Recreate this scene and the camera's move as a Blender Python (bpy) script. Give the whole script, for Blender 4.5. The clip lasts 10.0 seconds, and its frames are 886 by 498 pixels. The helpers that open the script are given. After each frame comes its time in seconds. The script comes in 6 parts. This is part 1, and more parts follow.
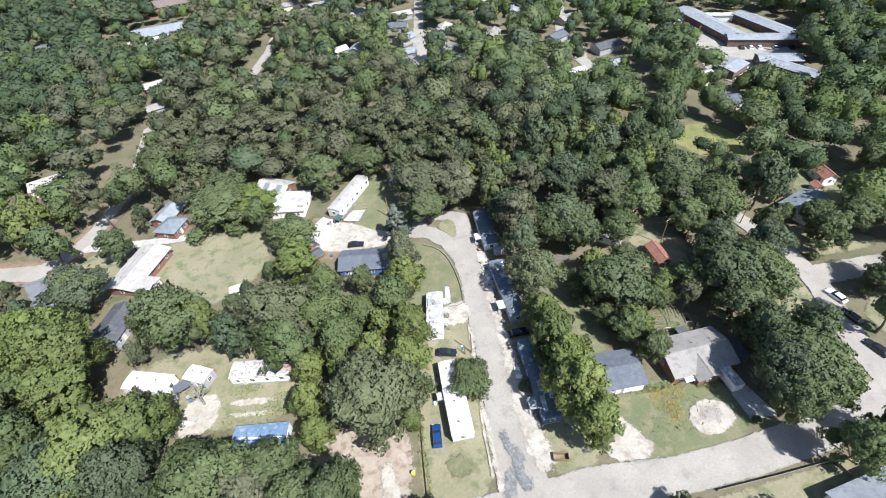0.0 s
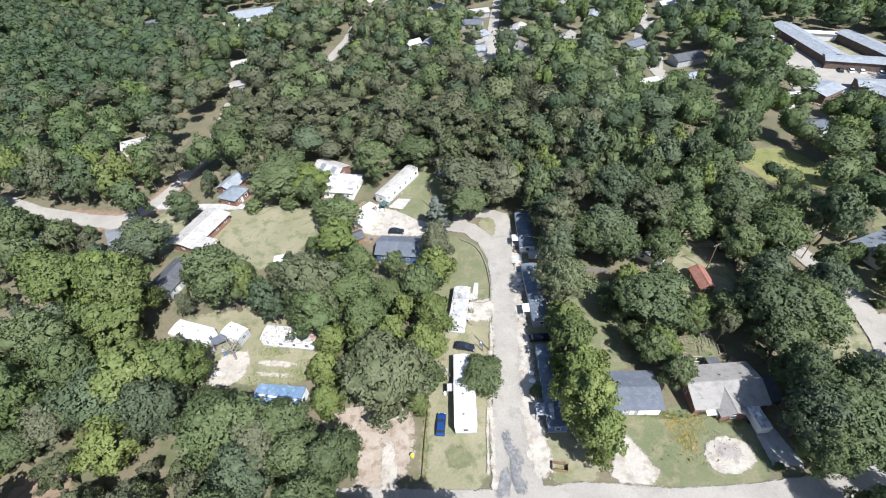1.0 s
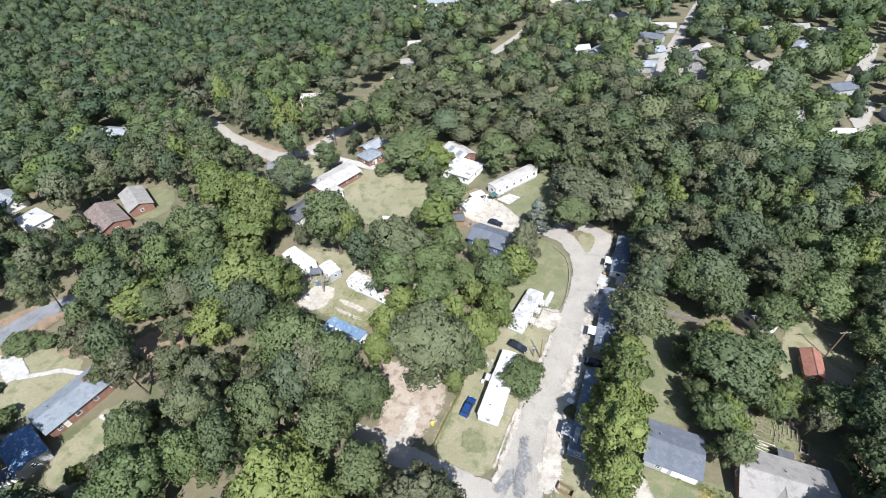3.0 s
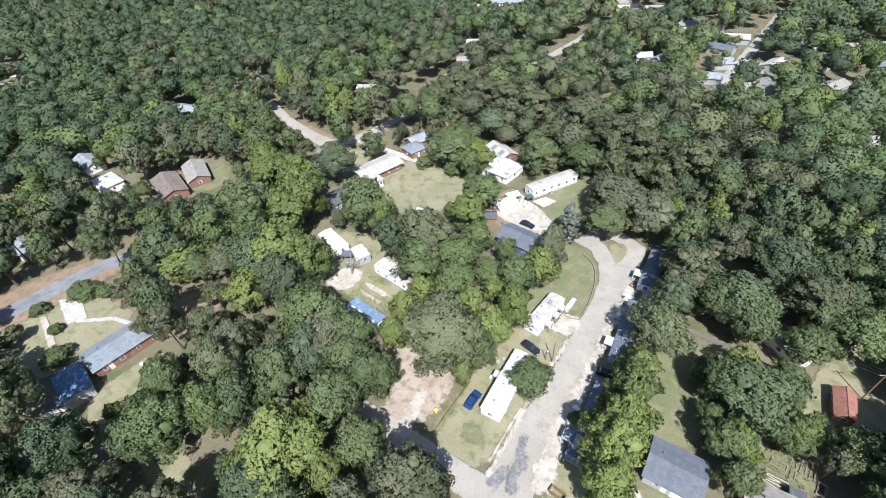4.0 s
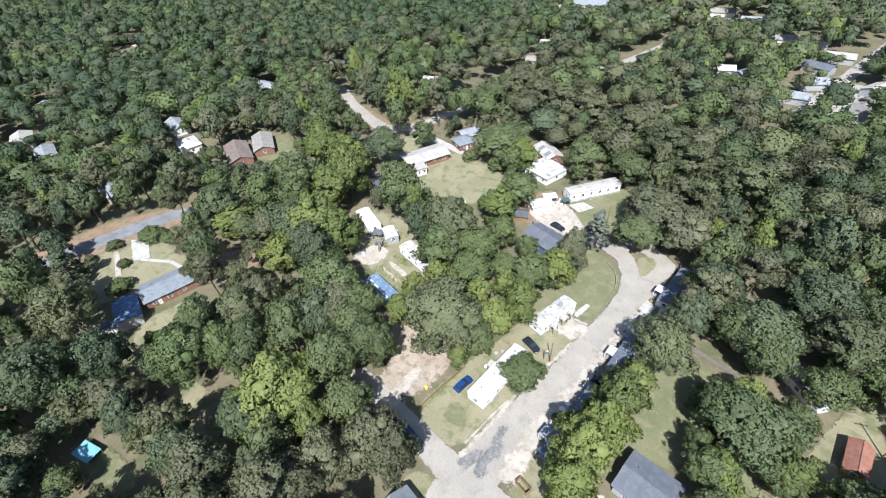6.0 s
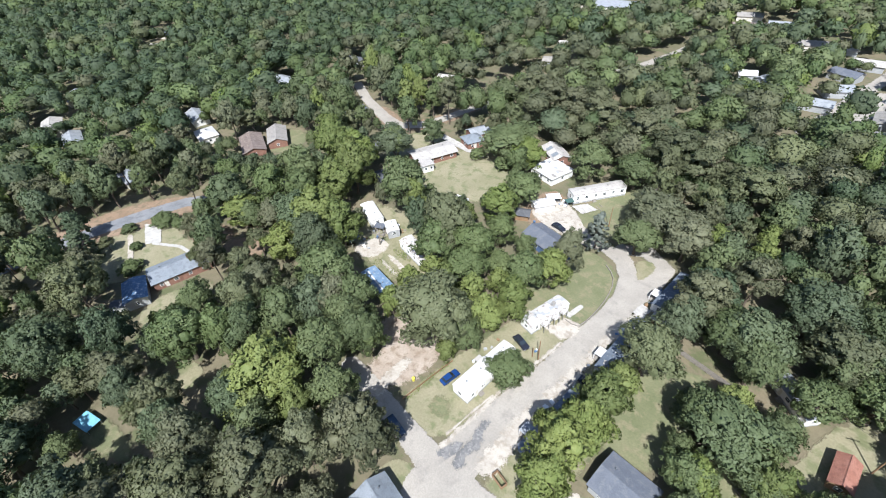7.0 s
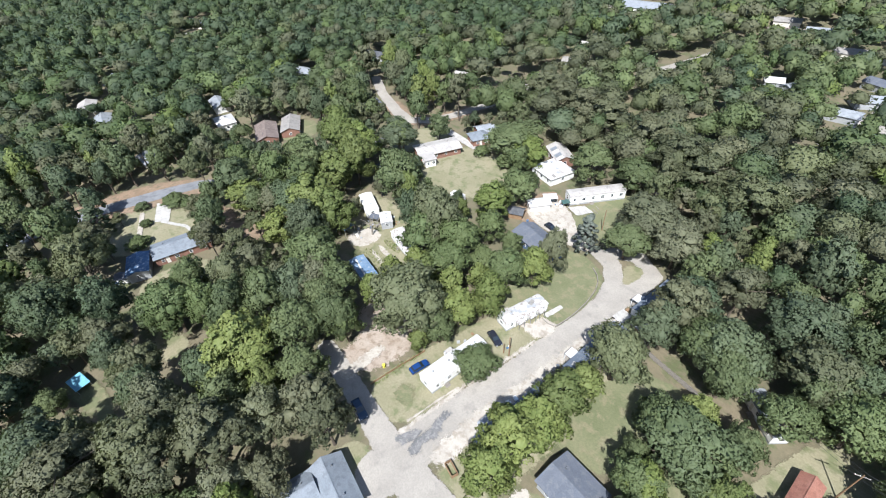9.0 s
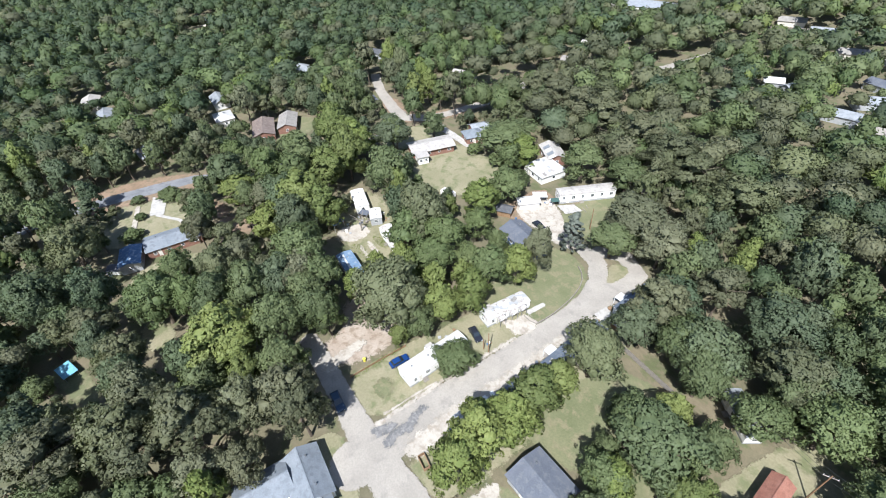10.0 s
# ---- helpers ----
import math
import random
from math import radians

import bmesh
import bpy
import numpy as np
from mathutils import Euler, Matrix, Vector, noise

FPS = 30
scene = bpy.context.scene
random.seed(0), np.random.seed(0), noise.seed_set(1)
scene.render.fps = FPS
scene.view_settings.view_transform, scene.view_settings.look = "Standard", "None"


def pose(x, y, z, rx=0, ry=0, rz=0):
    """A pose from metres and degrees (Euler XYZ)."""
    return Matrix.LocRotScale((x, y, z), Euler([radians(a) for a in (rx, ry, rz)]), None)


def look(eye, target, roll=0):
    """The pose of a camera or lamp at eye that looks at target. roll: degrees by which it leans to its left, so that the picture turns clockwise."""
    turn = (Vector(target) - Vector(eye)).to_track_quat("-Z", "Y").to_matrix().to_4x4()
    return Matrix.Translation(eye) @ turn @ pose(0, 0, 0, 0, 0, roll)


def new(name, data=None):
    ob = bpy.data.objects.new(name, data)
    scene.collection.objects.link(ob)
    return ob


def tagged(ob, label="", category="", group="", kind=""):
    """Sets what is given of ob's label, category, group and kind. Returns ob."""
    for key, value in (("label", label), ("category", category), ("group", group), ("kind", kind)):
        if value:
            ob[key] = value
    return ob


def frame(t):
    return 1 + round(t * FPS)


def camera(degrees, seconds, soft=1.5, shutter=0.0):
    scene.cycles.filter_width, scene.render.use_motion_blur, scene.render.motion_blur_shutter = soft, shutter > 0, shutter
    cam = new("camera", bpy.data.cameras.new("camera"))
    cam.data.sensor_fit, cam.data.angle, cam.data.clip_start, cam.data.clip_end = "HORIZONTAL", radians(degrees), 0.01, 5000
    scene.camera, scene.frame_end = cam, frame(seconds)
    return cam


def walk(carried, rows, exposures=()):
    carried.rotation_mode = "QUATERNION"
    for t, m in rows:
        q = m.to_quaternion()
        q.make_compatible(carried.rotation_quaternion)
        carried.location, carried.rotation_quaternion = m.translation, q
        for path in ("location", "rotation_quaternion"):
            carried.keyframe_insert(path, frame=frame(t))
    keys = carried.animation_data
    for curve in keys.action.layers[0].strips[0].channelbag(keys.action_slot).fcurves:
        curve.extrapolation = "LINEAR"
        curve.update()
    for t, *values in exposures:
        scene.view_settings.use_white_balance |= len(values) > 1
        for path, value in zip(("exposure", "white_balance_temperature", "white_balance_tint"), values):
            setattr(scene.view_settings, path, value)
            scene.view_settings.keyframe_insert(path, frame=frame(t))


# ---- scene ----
cam = camera(89.2, 10.0, soft=1.0)
PATH = [
    (0, (5.601, -5.526, 88.185), (5.731, -4.089, 86.8), -6.1),
    (0.5, (8.449, -6.771, 88.141), (8.458, -5.322, 86.763), -5.9),
    (1, (11.352, -7.897, 88.11), (11.231, -6.446, 86.739), -5.7),
    (1.5, (14.371, -8.849, 88.128), (14.113, -7.407, 86.767), -5.5),
    (2, (17.478, -9.526, 88.17), (17.077, -8.108, 86.817), -5.3),
    (2.5, (20.626, -10.007, 88.233), (20.082, -8.63, 86.889), -5.1),
    (3, (23.706, -10.26, 88.293), (23.026, -8.935, 86.958), -4.9),
    (4.5, (32.865, -9.265, 88.254), (31.933, -8.088, 86.933), -4.3),
    (5, (35.96, -8.495, 88.219), (34.964, -7.367, 86.901), -4.2),
    (5.5, (39.075, -7.413, 88.158), (38.026, -6.333, 86.842), -4.2),
    (7, (47.656, -3.044, 87.595), (46.503, -2.066, 86.285), -4.0),
    (7.5, (50.205, -1.307, 87.448), (49.026, -0.36, 86.139), -4.0),
    (8, (52.51, 0.607, 87.264), (51.309, 1.527, 85.956), -3.9),
    (8.5, (54.719, 2.615, 87.056), (53.498, 3.51, 85.749), -3.9),
    (9, (56.932, 4.632, 86.853), (55.697, 5.508, 85.545), -3.9),
    (9.5, (59.171, 6.675, 86.686), (57.925, 7.534, 85.378), -4.0),
    (10, (61.416, 8.797, 86.563), (60.164, 9.643, 85.254), -4.0),
]
walk(cam, [(t, look(eye, target, roll)) for t, eye, target, roll in PATH], exposures=[(0, 0.87, 5970, 10), (10, 0.87, 5970, 10)])

# ---------------------------------------------------------------- light
SUN_FROM = Vector((0.62, -0.78, 0.0)).normalized()
SUN_UP = radians(53)
world = bpy.data.worlds.new("world")
scene.world = world
world.use_nodes = True
wn = world.node_tree.nodes
sky = wn.new("ShaderNodeTexSky")
sky.sky_type = "NISHITA"
sky.sun_disc = False
sky.sun_elevation = SUN_UP
sky.sun_rotation = math.atan2(SUN_FROM.x, SUN_FROM.y)
wn["Background"].inputs["Strength"].default_value = 0.085
world.node_tree.links.new(sky.outputs["Color"], wn["Background"].inputs["Color"])
sun_data = bpy.data.lights.new("sun", "SUN")
sun_data.energy, sun_data.angle, sun_data.color = 4.7, radians(0.5), (1.0, 0.965, 0.91)
sun = new("sun", sun_data)
sun_dir = SUN_FROM * math.cos(SUN_UP) + Vector((0, 0, math.sin(SUN_UP)))
sun.matrix_world = look(sun_dir * 300, (0, 0, 0))


# ---------------------------------------------------------------- materials
def links_of(m):
    return m.node_tree.nodes, m.node_tree.links


def mix_color(m, fac, a, b):
    nodes, links = links_of(m)
    n = nodes.new("ShaderNodeMix")
    n.data_type = "RGBA"
    for sock, v in ((n.inputs[0], fac), (n.inputs[6], a), (n.inputs[7], b)):
        if isinstance(v, (tuple, float, int)):
            sock.default_value = (*v, 1) if isinstance(v, tuple) else v
        else:
            links.new(v, sock)
    return n.outputs[2]


def noise_of(m, scale, detail=4.0, low=0.35, high=0.65, coords="Object", stretch=(1, 1, 1), rough=0.55):
    nodes, links = links_of(m)
    tc = nodes.new("ShaderNodeTexCoord")
    mp = nodes.new("ShaderNodeMapping")
    mp.inputs["Scale"].default_value = stretch
    nz = nodes.new("ShaderNodeTexNoise")
    nz.inputs["Scale"].default_value = scale
    nz.inputs["Detail"].default_value = detail
    nz.inputs["Roughness"].default_value = rough
    rg = nodes.new("ShaderNodeMapRange")
    rg.inputs["From Min"].default_value, rg.inputs["From Max"].default_value = low, high
    links.new(tc.outputs[coords], mp.inputs[0])
    links.new(mp.outputs[0], nz.inputs["Vector"])
    links.new(nz.outputs[0], rg.inputs[0])
    return rg.outputs[0]


def math_of(m, op, a, b):
    nodes, links = links_of(m)
    n = nodes.new("ShaderNodeMath")
    n.operation = op
    for sock, v in ((n.inputs[0], a), (n.inputs[1], b)):
        if isinstance(v, (float, int)):
            sock.default_value = v
        else:
            links.new(v, sock)
    return n.outputs[0]


def base_mat(name, rough=0.8, metal=0.0, spec=0.3):
    m = bpy.data.materials.new(name)
    m.use_nodes = True
    b = m.node_tree.nodes["Principled BSDF"]
    b.inputs["Roughness"].default_value = rough
    b.inputs["Metallic"].default_value = metal
    b.inputs["Specular IOR Level"].default_value = spec
    return m, b


def bump(m, b, height, strength, distance):
    nodes, links = links_of(m)
    bp = nodes.new("ShaderNodeBump")
    bp.inputs["Strength"].default_value = strength
    bp.inputs["Distance"].default_value = distance
    links.new(height, bp.inputs["Height"])
    links.new(bp.outputs[0], b.inputs["Normal"])


def surface(name, a, b_col, c_col=None, big=0.15, fine=2.5, rough=0.85, metal=0.0, spec=0.3, relief=0.0, soft_edge=False, coords="Object", third=(0.5, 0.62)):
    """Two colours mottled at a large scale, a third one in patches, fine grain, relief, and an edge that frays out."""
    m, b = base_mat(name, rough, metal, spec)
    nodes, links = links_of(m)
    col = mix_color(m, noise_of(m, big, 5, 0.36, 0.64, coords), a, b_col)
    if c_col:
        col = mix_color(m, noise_of(m, big * 2.7, 6, third[0], third[1], coords, rough=0.65), col, c_col)
    grain = noise_of(m, fine, 5, 0.25, 0.75, coords, rough=0.7)
    dark = mix_color(m, 0.5, col, (0.5 * a[0], 0.5 * a[1], 0.5 * a[2]))
    col = mix_color(m, grain, dark, col)
    links.new(col, b.inputs["Base Color"])
    if relief:
        bump(m, b, grain, 0.6, relief)
    if soft_edge:
        at = nodes.new("ShaderNodeAttribute")
        at.attribute_name = "edge"
        frayed = math_of(m, "ADD", at.outputs["Fac"], math_of(m, "MULTIPLY", math_of(m, "SUBTRACT", noise_of(m, 0.8, 6, 0.2, 0.8, coords, rough=0.7), 0.5), 1.5))
        speckle = math_of(m, "SUBTRACT", noise_of(m, 5.0, 3, 0.25, 0.75, coords, rough=0.7), 0.5)
        cover = math_of(m, "GREATER_THAN", math_of(m, "ADD", frayed, speckle), 0.05)
        tr = nodes.new("ShaderNodeBsdfTransparent")
        mx = nodes.new("ShaderNodeMixShader")
        links.new(cover, mx.inputs[0])
        links.new(tr.outputs[0], mx.inputs[1])
        links.new(b.outputs[0], mx.inputs[2])
        links.new(mx.outputs[0], nodes["Material Output"].inputs["Surface"])
    return m


def foliage(name, a, b_col, tree_vary=0.45, spec=0.2, hue_vary=0.3):
    """Leaves: tone varies from tree to tree, from limb to limb and from leaf to leaf."""
    m, b = base_mat(name, 0.55, 0.0, spec)
    nodes, links = links_of(m)
    info = nodes.new("ShaderNodeObjectInfo")
    geo = nodes.new("ShaderNodeNewGeometry")
    t1 = math_of(m, "MULTIPLY", info.outputs["Random"], tree_vary)
    t2 = math_of(m, "MULTIPLY", noise_of(m, 0.35, 3, 0.3, 0.7), 0.3)
    spray = noise_of(m, 1.3, 3, 0.3, 0.7)
    t3 = math_of(m, "ADD", math_of(m, "MULTIPLY", geo.outputs["Random Per Island"], 0.45), math_of(m, "MULTIPLY", math_of(m, "SUBTRACT", spray, 0.4), 0.35))
    tone = nodes.new("ShaderNodeAttribute")
    tone.attribute_name = "tone"
    fac = math_of(m, "ADD", math_of(m, "ADD", math_of(m, "ADD", t1, t2), t3), tone.outputs["Fac"])
    col = mix_color(m, fac, a, b_col)
    key = math_of(m, "ADD", info.outputs["Random"], tone.outputs["Fac"])
    spread = math_of(m, "FRACT", math_of(m, "MULTIPLY", key, 7.31), 0.0)
    yellow = math_of(m, "FRACT", math_of(m, "MULTIPLY", key, 13.7), 0.0)
    depth = math_of(m, "FRACT", math_of(m, "MULTIPLY", key, 3.9), 0.0)
    col = mix_color(m, math_of(m, "MULTIPLY", spread, hue_vary), col, (0.122, 0.130, 0.078))
    col = mix_color(m, math_of(m, "MULTIPLY", math_of(m, "POWER", yellow, 2.5), 0.36), col, (0.150, 0.196, 0.064))
    col = mix_color(m, math_of(m, "MULTIPLY", math_of(m, "POWER", depth, 2.0), 0.42), col, (0.044, 0.060, 0.031))
    links.new(col, b.inputs["Base Color"])
    bump(m, b, spray, 0.5, 0.35)
    tl = nodes.new("ShaderNodeBsdfTranslucent")
    links.new(mix_color(m, 0.5, col, (0.16, 0.21, 0.05)), tl.inputs["Color"])
    mx = nodes.new("ShaderNodeMixShader")
    mx.inputs[0].default_value = 0.24
    links.new(b.outputs[0], mx.inputs[1])
    links.new(tl.outputs[0], mx.inputs[2])
    links.new(mx.outputs[0], nodes["Material Output"].inputs["Surface"])
    return m


def plain(name, col, rough=0.5, metal=0.0, spec=0.4, vary=0.75, scale=1.2):
    m, b = base_mat(name, rough, metal, spec)
    nodes, links = links_of(m)
    links.new(mix_color(m, noise_of(m, scale, 6, 0.3, 0.7, rough=0.65), tuple(vary * c for c in col), col), b.inputs["Base Color"])
    return m


M = {}
M["forest_floor"] = surface("forest_floor", (0.15, 0.138, 0.085), (0.21, 0.175, 0.115), (0.11, 0.125, 0.058), 0.06, 1.3, 0.95, relief=0.1)
M["asphalt_pale"] = surface("asphalt_pale", (0.335, 0.308, 0.270), (0.410, 0.377, 0.330), (0.27, 0.250, 0.225), 0.13, 3.0, 0.9, relief=0.02, soft_edge=True, third=(0.55, 0.72))
M["gravel"] = surface("gravel", (0.43, 0.39, 0.335), (0.52, 0.475, 0.41), (0.34, 0.295, 0.24), 0.2, 2.0, 0.95, relief=0.04, soft_edge=True)
M["asphalt_grey"] = surface("asphalt_grey", (0.20, 0.21, 0.225), (0.26, 0.265, 0.275), (0.16, 0.165, 0.175), 0.12, 3.0, 0.85, relief=0.02, soft_edge=True)
M["asphalt_patch"] = surface("asphalt_patch", (0.15, 0.15, 0.15), (0.22, 0.215, 0.21), (0.30, 0.29, 0.28), 0.6, 3.0, 0.85, soft_edge=True)
M["concrete"] = surface("concrete", (0.45, 0.43, 0.40), (0.53, 0.51, 0.475), (0.37, 0.35, 0.32), 0.3, 2.0, 0.85, soft_edge=True)
M["lawn_green"] = surface("lawn_green", (0.150, 0.164, 0.084), (0.205, 0.205, 0.115), (0.245, 0.22, 0.135), 0.12, 2.2, 0.95, relief=0.06, soft_edge=True)
M["lawn_bright"] = surface("lawn_bright", (0.20, 0.205, 0.075), (0.27, 0.26, 0.105), (0.16, 0.18, 0.07), 0.14, 2.2, 0.95, relief=0.06, soft_edge=True)
M["lawn_dry"] = surface("lawn_dry", (0.245, 0.23, 0.14), (0.31, 0.28, 0.185), (0.165, 0.18, 0.09), 0.1, 2.0, 0.95, relief=0.06, soft_edge=True)
M["dirt_pink"] = surface("dirt_pink", (0.36, 0.295, 0.235), (0.44, 0.375, 0.31), (0.27, 0.21, 0.155), 0.22, 2.2, 0.95, relief=0.05, soft_edge=True)
M["clay"] = surface("clay", (0.245, 0.172, 0.115), (0.32, 0.232, 0.162), (0.18, 0.15, 0.10), 0.2, 2.0, 0.95, relief=0.05, soft_edge=True)
M["ash"] = surface("ash", (0.33, 0.29, 0.27), (0.40, 0.36, 0.33), (0.26, 0.22, 0.20), 0.4, 2.0, 0.95, soft_edge=True)
M["oak_leaf"] = foliage("oak_leaf", (0.073, 0.111, 0.042), (0.174, 0.211, 0.094))
M["dark_leaf"] = foliage("dark_leaf", (0.051, 0.081, 0.044), (0.130, 0.162, 0.096))
M["grey_leaf"] = foliage("grey_leaf", (0.128, 0.140, 0.082), (0.215, 0.218, 0.135), 0.25, hue_vary=0.12)
M["light_leaf"] = foliage("light_leaf", (0.108, 0.154, 0.039), (0.233, 0.266, 0.086), hue_vary=0.1)
M["pine_leaf"] = foliage("pine_leaf", (0.097, 0.103, 0.060), (0.181, 0.181, 0.108), 0.3)
M["spruce_leaf"] = foliage("spruce_leaf", (0.15, 0.175, 0.15), (0.24, 0.26, 0.23), 0.1)
M["red_leaf"] = foliage("red_leaf", (0.06, 0.018, 0.022), (0.10, 0.035, 0.03), 0.1)
M["bark"] = surface("bark", (0.10, 0.08, 0.06), (0.16, 0.13, 0.10), None, 1.0, 6.0, 0.95)
M["wood_grey"] = surface("wood_grey", (0.26, 0.235, 0.205), (0.36, 0.33, 0.29), (0.2, 0.175, 0.15), 0.6, 5.0, 0.85)
M["wood_brown"] = surface("wood_brown", (0.24, 0.15, 0.085), (0.33, 0.22, 0.13), None, 0.6, 5.0, 0.8)
M["roof_white"] = surface("roof_white", (0.61, 0.60, 0.585), (0.67, 0.66, 0.64), (0.48, 0.46, 0.43), 0.35, 2.5, 0.5, third=(0.58, 0.75))
M["roof_patchy"] = surface("roof_patchy", (0.60, 0.59, 0.575), (0.52, 0.505, 0.485), (0.28, 0.235, 0.20), 0.5, 2.0, 0.55, third=(0.50, 0.58))
M["roof_slate"] = surface("roof_slate", (0.118, 0.132, 0.162), (0.145, 0.158, 0.19), (0.17, 0.18, 0.20), 0.35, 4.0, 0.75, relief=0.02)
M["roof_blue_grey"] = surface("roof_blue_grey", (0.285, 0.305, 0.33), (0.35, 0.37, 0.395), (0.24, 0.255, 0.275), 0.3, 4.0, 0.7, relief=0.02)
M["roof_steel"] = surface("roof_steel", (0.205, 0.232, 0.262), (0.255, 0.28, 0.31), (0.175, 0.195, 0.22), 0.3, 4.0, 0.7, relief=0.02)
M["roof_blue"] = surface("roof_blue", (0.15, 0.235, 0.35), (0.22, 0.31, 0.43), (0.40, 0.45, 0.50), 0.45, 2.0, 0.5, third=(0.55, 0.66))
M["roof_dark"] = surface("roof_dark", (0.085, 0.09, 0.10), (0.115, 0.12, 0.13), (0.14, 0.14, 0.145), 0.35, 4.0, 0.75, relief=0.02)
M["roof_tan"] = surface("roof_tan", (0.30, 0.282, 0.262), (0.35, 0.328, 0.302), (0.25, 0.232, 0.214), 0.3, 4.0, 0.8, relief=0.02)
M["roof_cream"] = surface("roof_cream", (0.43, 0.405, 0.38), (0.50, 0.475, 0.445), (0.36, 0.335, 0.31), 0.3, 4.0, 0.75)
M["roof_red"] = surface("roof_red", (0.31, 0.145, 0.105), (0.37, 0.19, 0.145), (0.26, 0.12, 0.09), 0.4, 3.0, 0.6)
M["roof_brown"] = surface("roof_brown", (0.17, 0.135, 0.12), (0.23, 0.185, 0.165), (0.28, 0.23, 0.2), 0.3, 4.0, 0.8)
M["roof_metal"] = surface("roof_metal", (0.125, 0.150, 0.188), (0.180, 0.208, 0.248), (0.34, 0.355, 0.37), 0.5, 2.5, 0.5, metal=0.1, third=(0.58, 0.68))
M["tarp_blue"] = surface("tarp_blue", (0.07, 0.14, 0.26), (0.13, 0.22, 0.36), (0.5, 0.53, 0.56), 0.5, 2.0, 0.5, third=(0.54, 0.62))
M["tarp_cyan"] = plain("tarp_cyan", (0.22, 0.50, 0.66), 0.4)
M["tarp_green"] = plain("tarp_green", (0.07, 0.13, 0.115), 0.6)
M["rust"] = surface("rust", (0.27, 0.16, 0.11), (0.36, 0.24, 0.18), (0.45, 0.40, 0.36), 0.6, 3.0, 0.8)
M["siding_white"] = plain("siding_white", (0.80, 0.79, 0.76), 0.6, vary=0.85)
M["siding_cream"] = plain("siding_cream", (0.66, 0.62, 0.54), 0.6, vary=0.85)
M["siding_blue"] = plain("siding_blue", (0.10, 0.16, 0.30), 0.6)
M["siding_grey"] = plain("siding_grey", (0.40, 0.41, 0.42), 0.6)
M["brick"] = surface("brick", (0.24, 0.125, 0.09), (0.31, 0.175, 0.13), (0.20, 0.11, 0.085), 0.8, 6.0, 0.85)
M["brick_dark"] = surface("brick_dark", (0.15, 0.105, 0.085), (0.20, 0.14, 0.115), (0.12, 0.085, 0.07), 0.5, 4.0, 0.85)
M["trim_white"] = plain("trim_white", (0.82, 0.82, 0.80), 0.5, vary=0.9)
M["window_glass"] = plain("window_glass", (0.03, 0.04, 0.05), 0.06, spec=0.6)
M["metal_grey"] = plain("metal_grey", (0.45, 0.46, 0.47), 0.35, 0.8)
M["car_navy"] = plain("car_navy", (0.035, 0.06, 0.10), 0.25, 0.2, 0.6, 0.9)
M["car_blue"] = plain("car_blue", (0.018, 0.060, 0.21), 0.25, 0.2, 0.6, 0.9)
M["car_black"] = plain("car_black", (0.025, 0.028, 0.04), 0.22, 0.1, 0.6, 0.8)
M["car_red"] = plain("car_red", (0.30, 0.03, 0.025), 0.3, 0.1, 0.5, 0.9)
M["car_white"] = plain("car_white", (0.75, 0.76, 0.76), 0.3, vary=0.95)
M["tyre"] = plain("tyre", (0.02, 0.02, 0.02), 0.8)
M["yellow"] = plain("yellow", (0.75, 0.68, 0.10), 0.5)
M["flower"] = surface("flower", (0.48, 0.33, 0.05), (0.55, 0.42, 0.09), None, 1.0, 5.0, 0.8)
M["cable"] = plain("cable", (0.03, 0.03, 0.03), 0.6)


# ---------------------------------------------------------------- builders
def part(name, bm, material, parent=None, label=""):
    me = bpy.data.meshes.new(name)
    bm.to_mesh(me)
    bm.free()
    me.materials.append(M[material])
    ob = new(name, me)
    ob.parent = parent
    return tagged(ob, label)


def thing(name, m, label, category, group=""):
    e = new(name)
    e.empty_display_size = 0.5
    e.matrix_basis = m
    return tagged(e, label, category, group)


def add_box(bm, x0, x1, y0, y1, z0, z1, bevel=0.0):
    v = [bm.verts.new(p) for p in ((x0, y0, z0), (x1, y0, z0), (x1, y1, z0), (x0, y1, z0), (x0, y0, z1), (x1, y0, z1), (x1, y1, z1), (x0, y1, z1))]
    fs = [bm.faces.new([v[i] for i in f]) for f in ((3, 2, 1, 0), (4, 5, 6, 7), (0, 1, 5, 4), (1, 2, 6, 5), (2, 3, 7, 6), (3, 0, 4, 7))]
    if bevel:
        bmesh.ops.bevel(bm, geom=list({e for f in fs for e in f.edges}), offset=bevel, segments=2, affect="EDGES")


def box(x0, x1, y0, y1, z0, z1, bevel=0.0):
    bm = bmesh.new()
    add_box(bm, x0, x1, y0, y1, z0, z1, bevel)
    return bm


def add_tube(bm, p, q, r0, r1, seg=8):
    p, q = Vector(p), Vector(q)
    turn = (q - p).to_track_quat("Z", "Y")
    rings = [[bm.verts.new(c + turn @ Vector((r * math.cos(2 * math.pi * i / seg), r * math.sin(2 * math.pi * i / seg), 0))) for i in range(seg)] for c, r in ((p, r0), (q, r1))]
    for i in range(seg):
        bm.faces.new((rings[0][i], rings[0][(i + 1) % seg], rings[1][(i + 1) % seg], rings[1][i]))
    bm.faces.new(rings[1])
    bm.faces.new(rings[0][::-1])


def tube(p, q, r0, r1, seg=8):
    bm = bmesh.new()
    add_tube(bm, p, q, r0, r1, seg)
    return bm


def at(x, y, turn=0.0, z=0.0):
    return pose(x, y, z, 0, 0, turn)


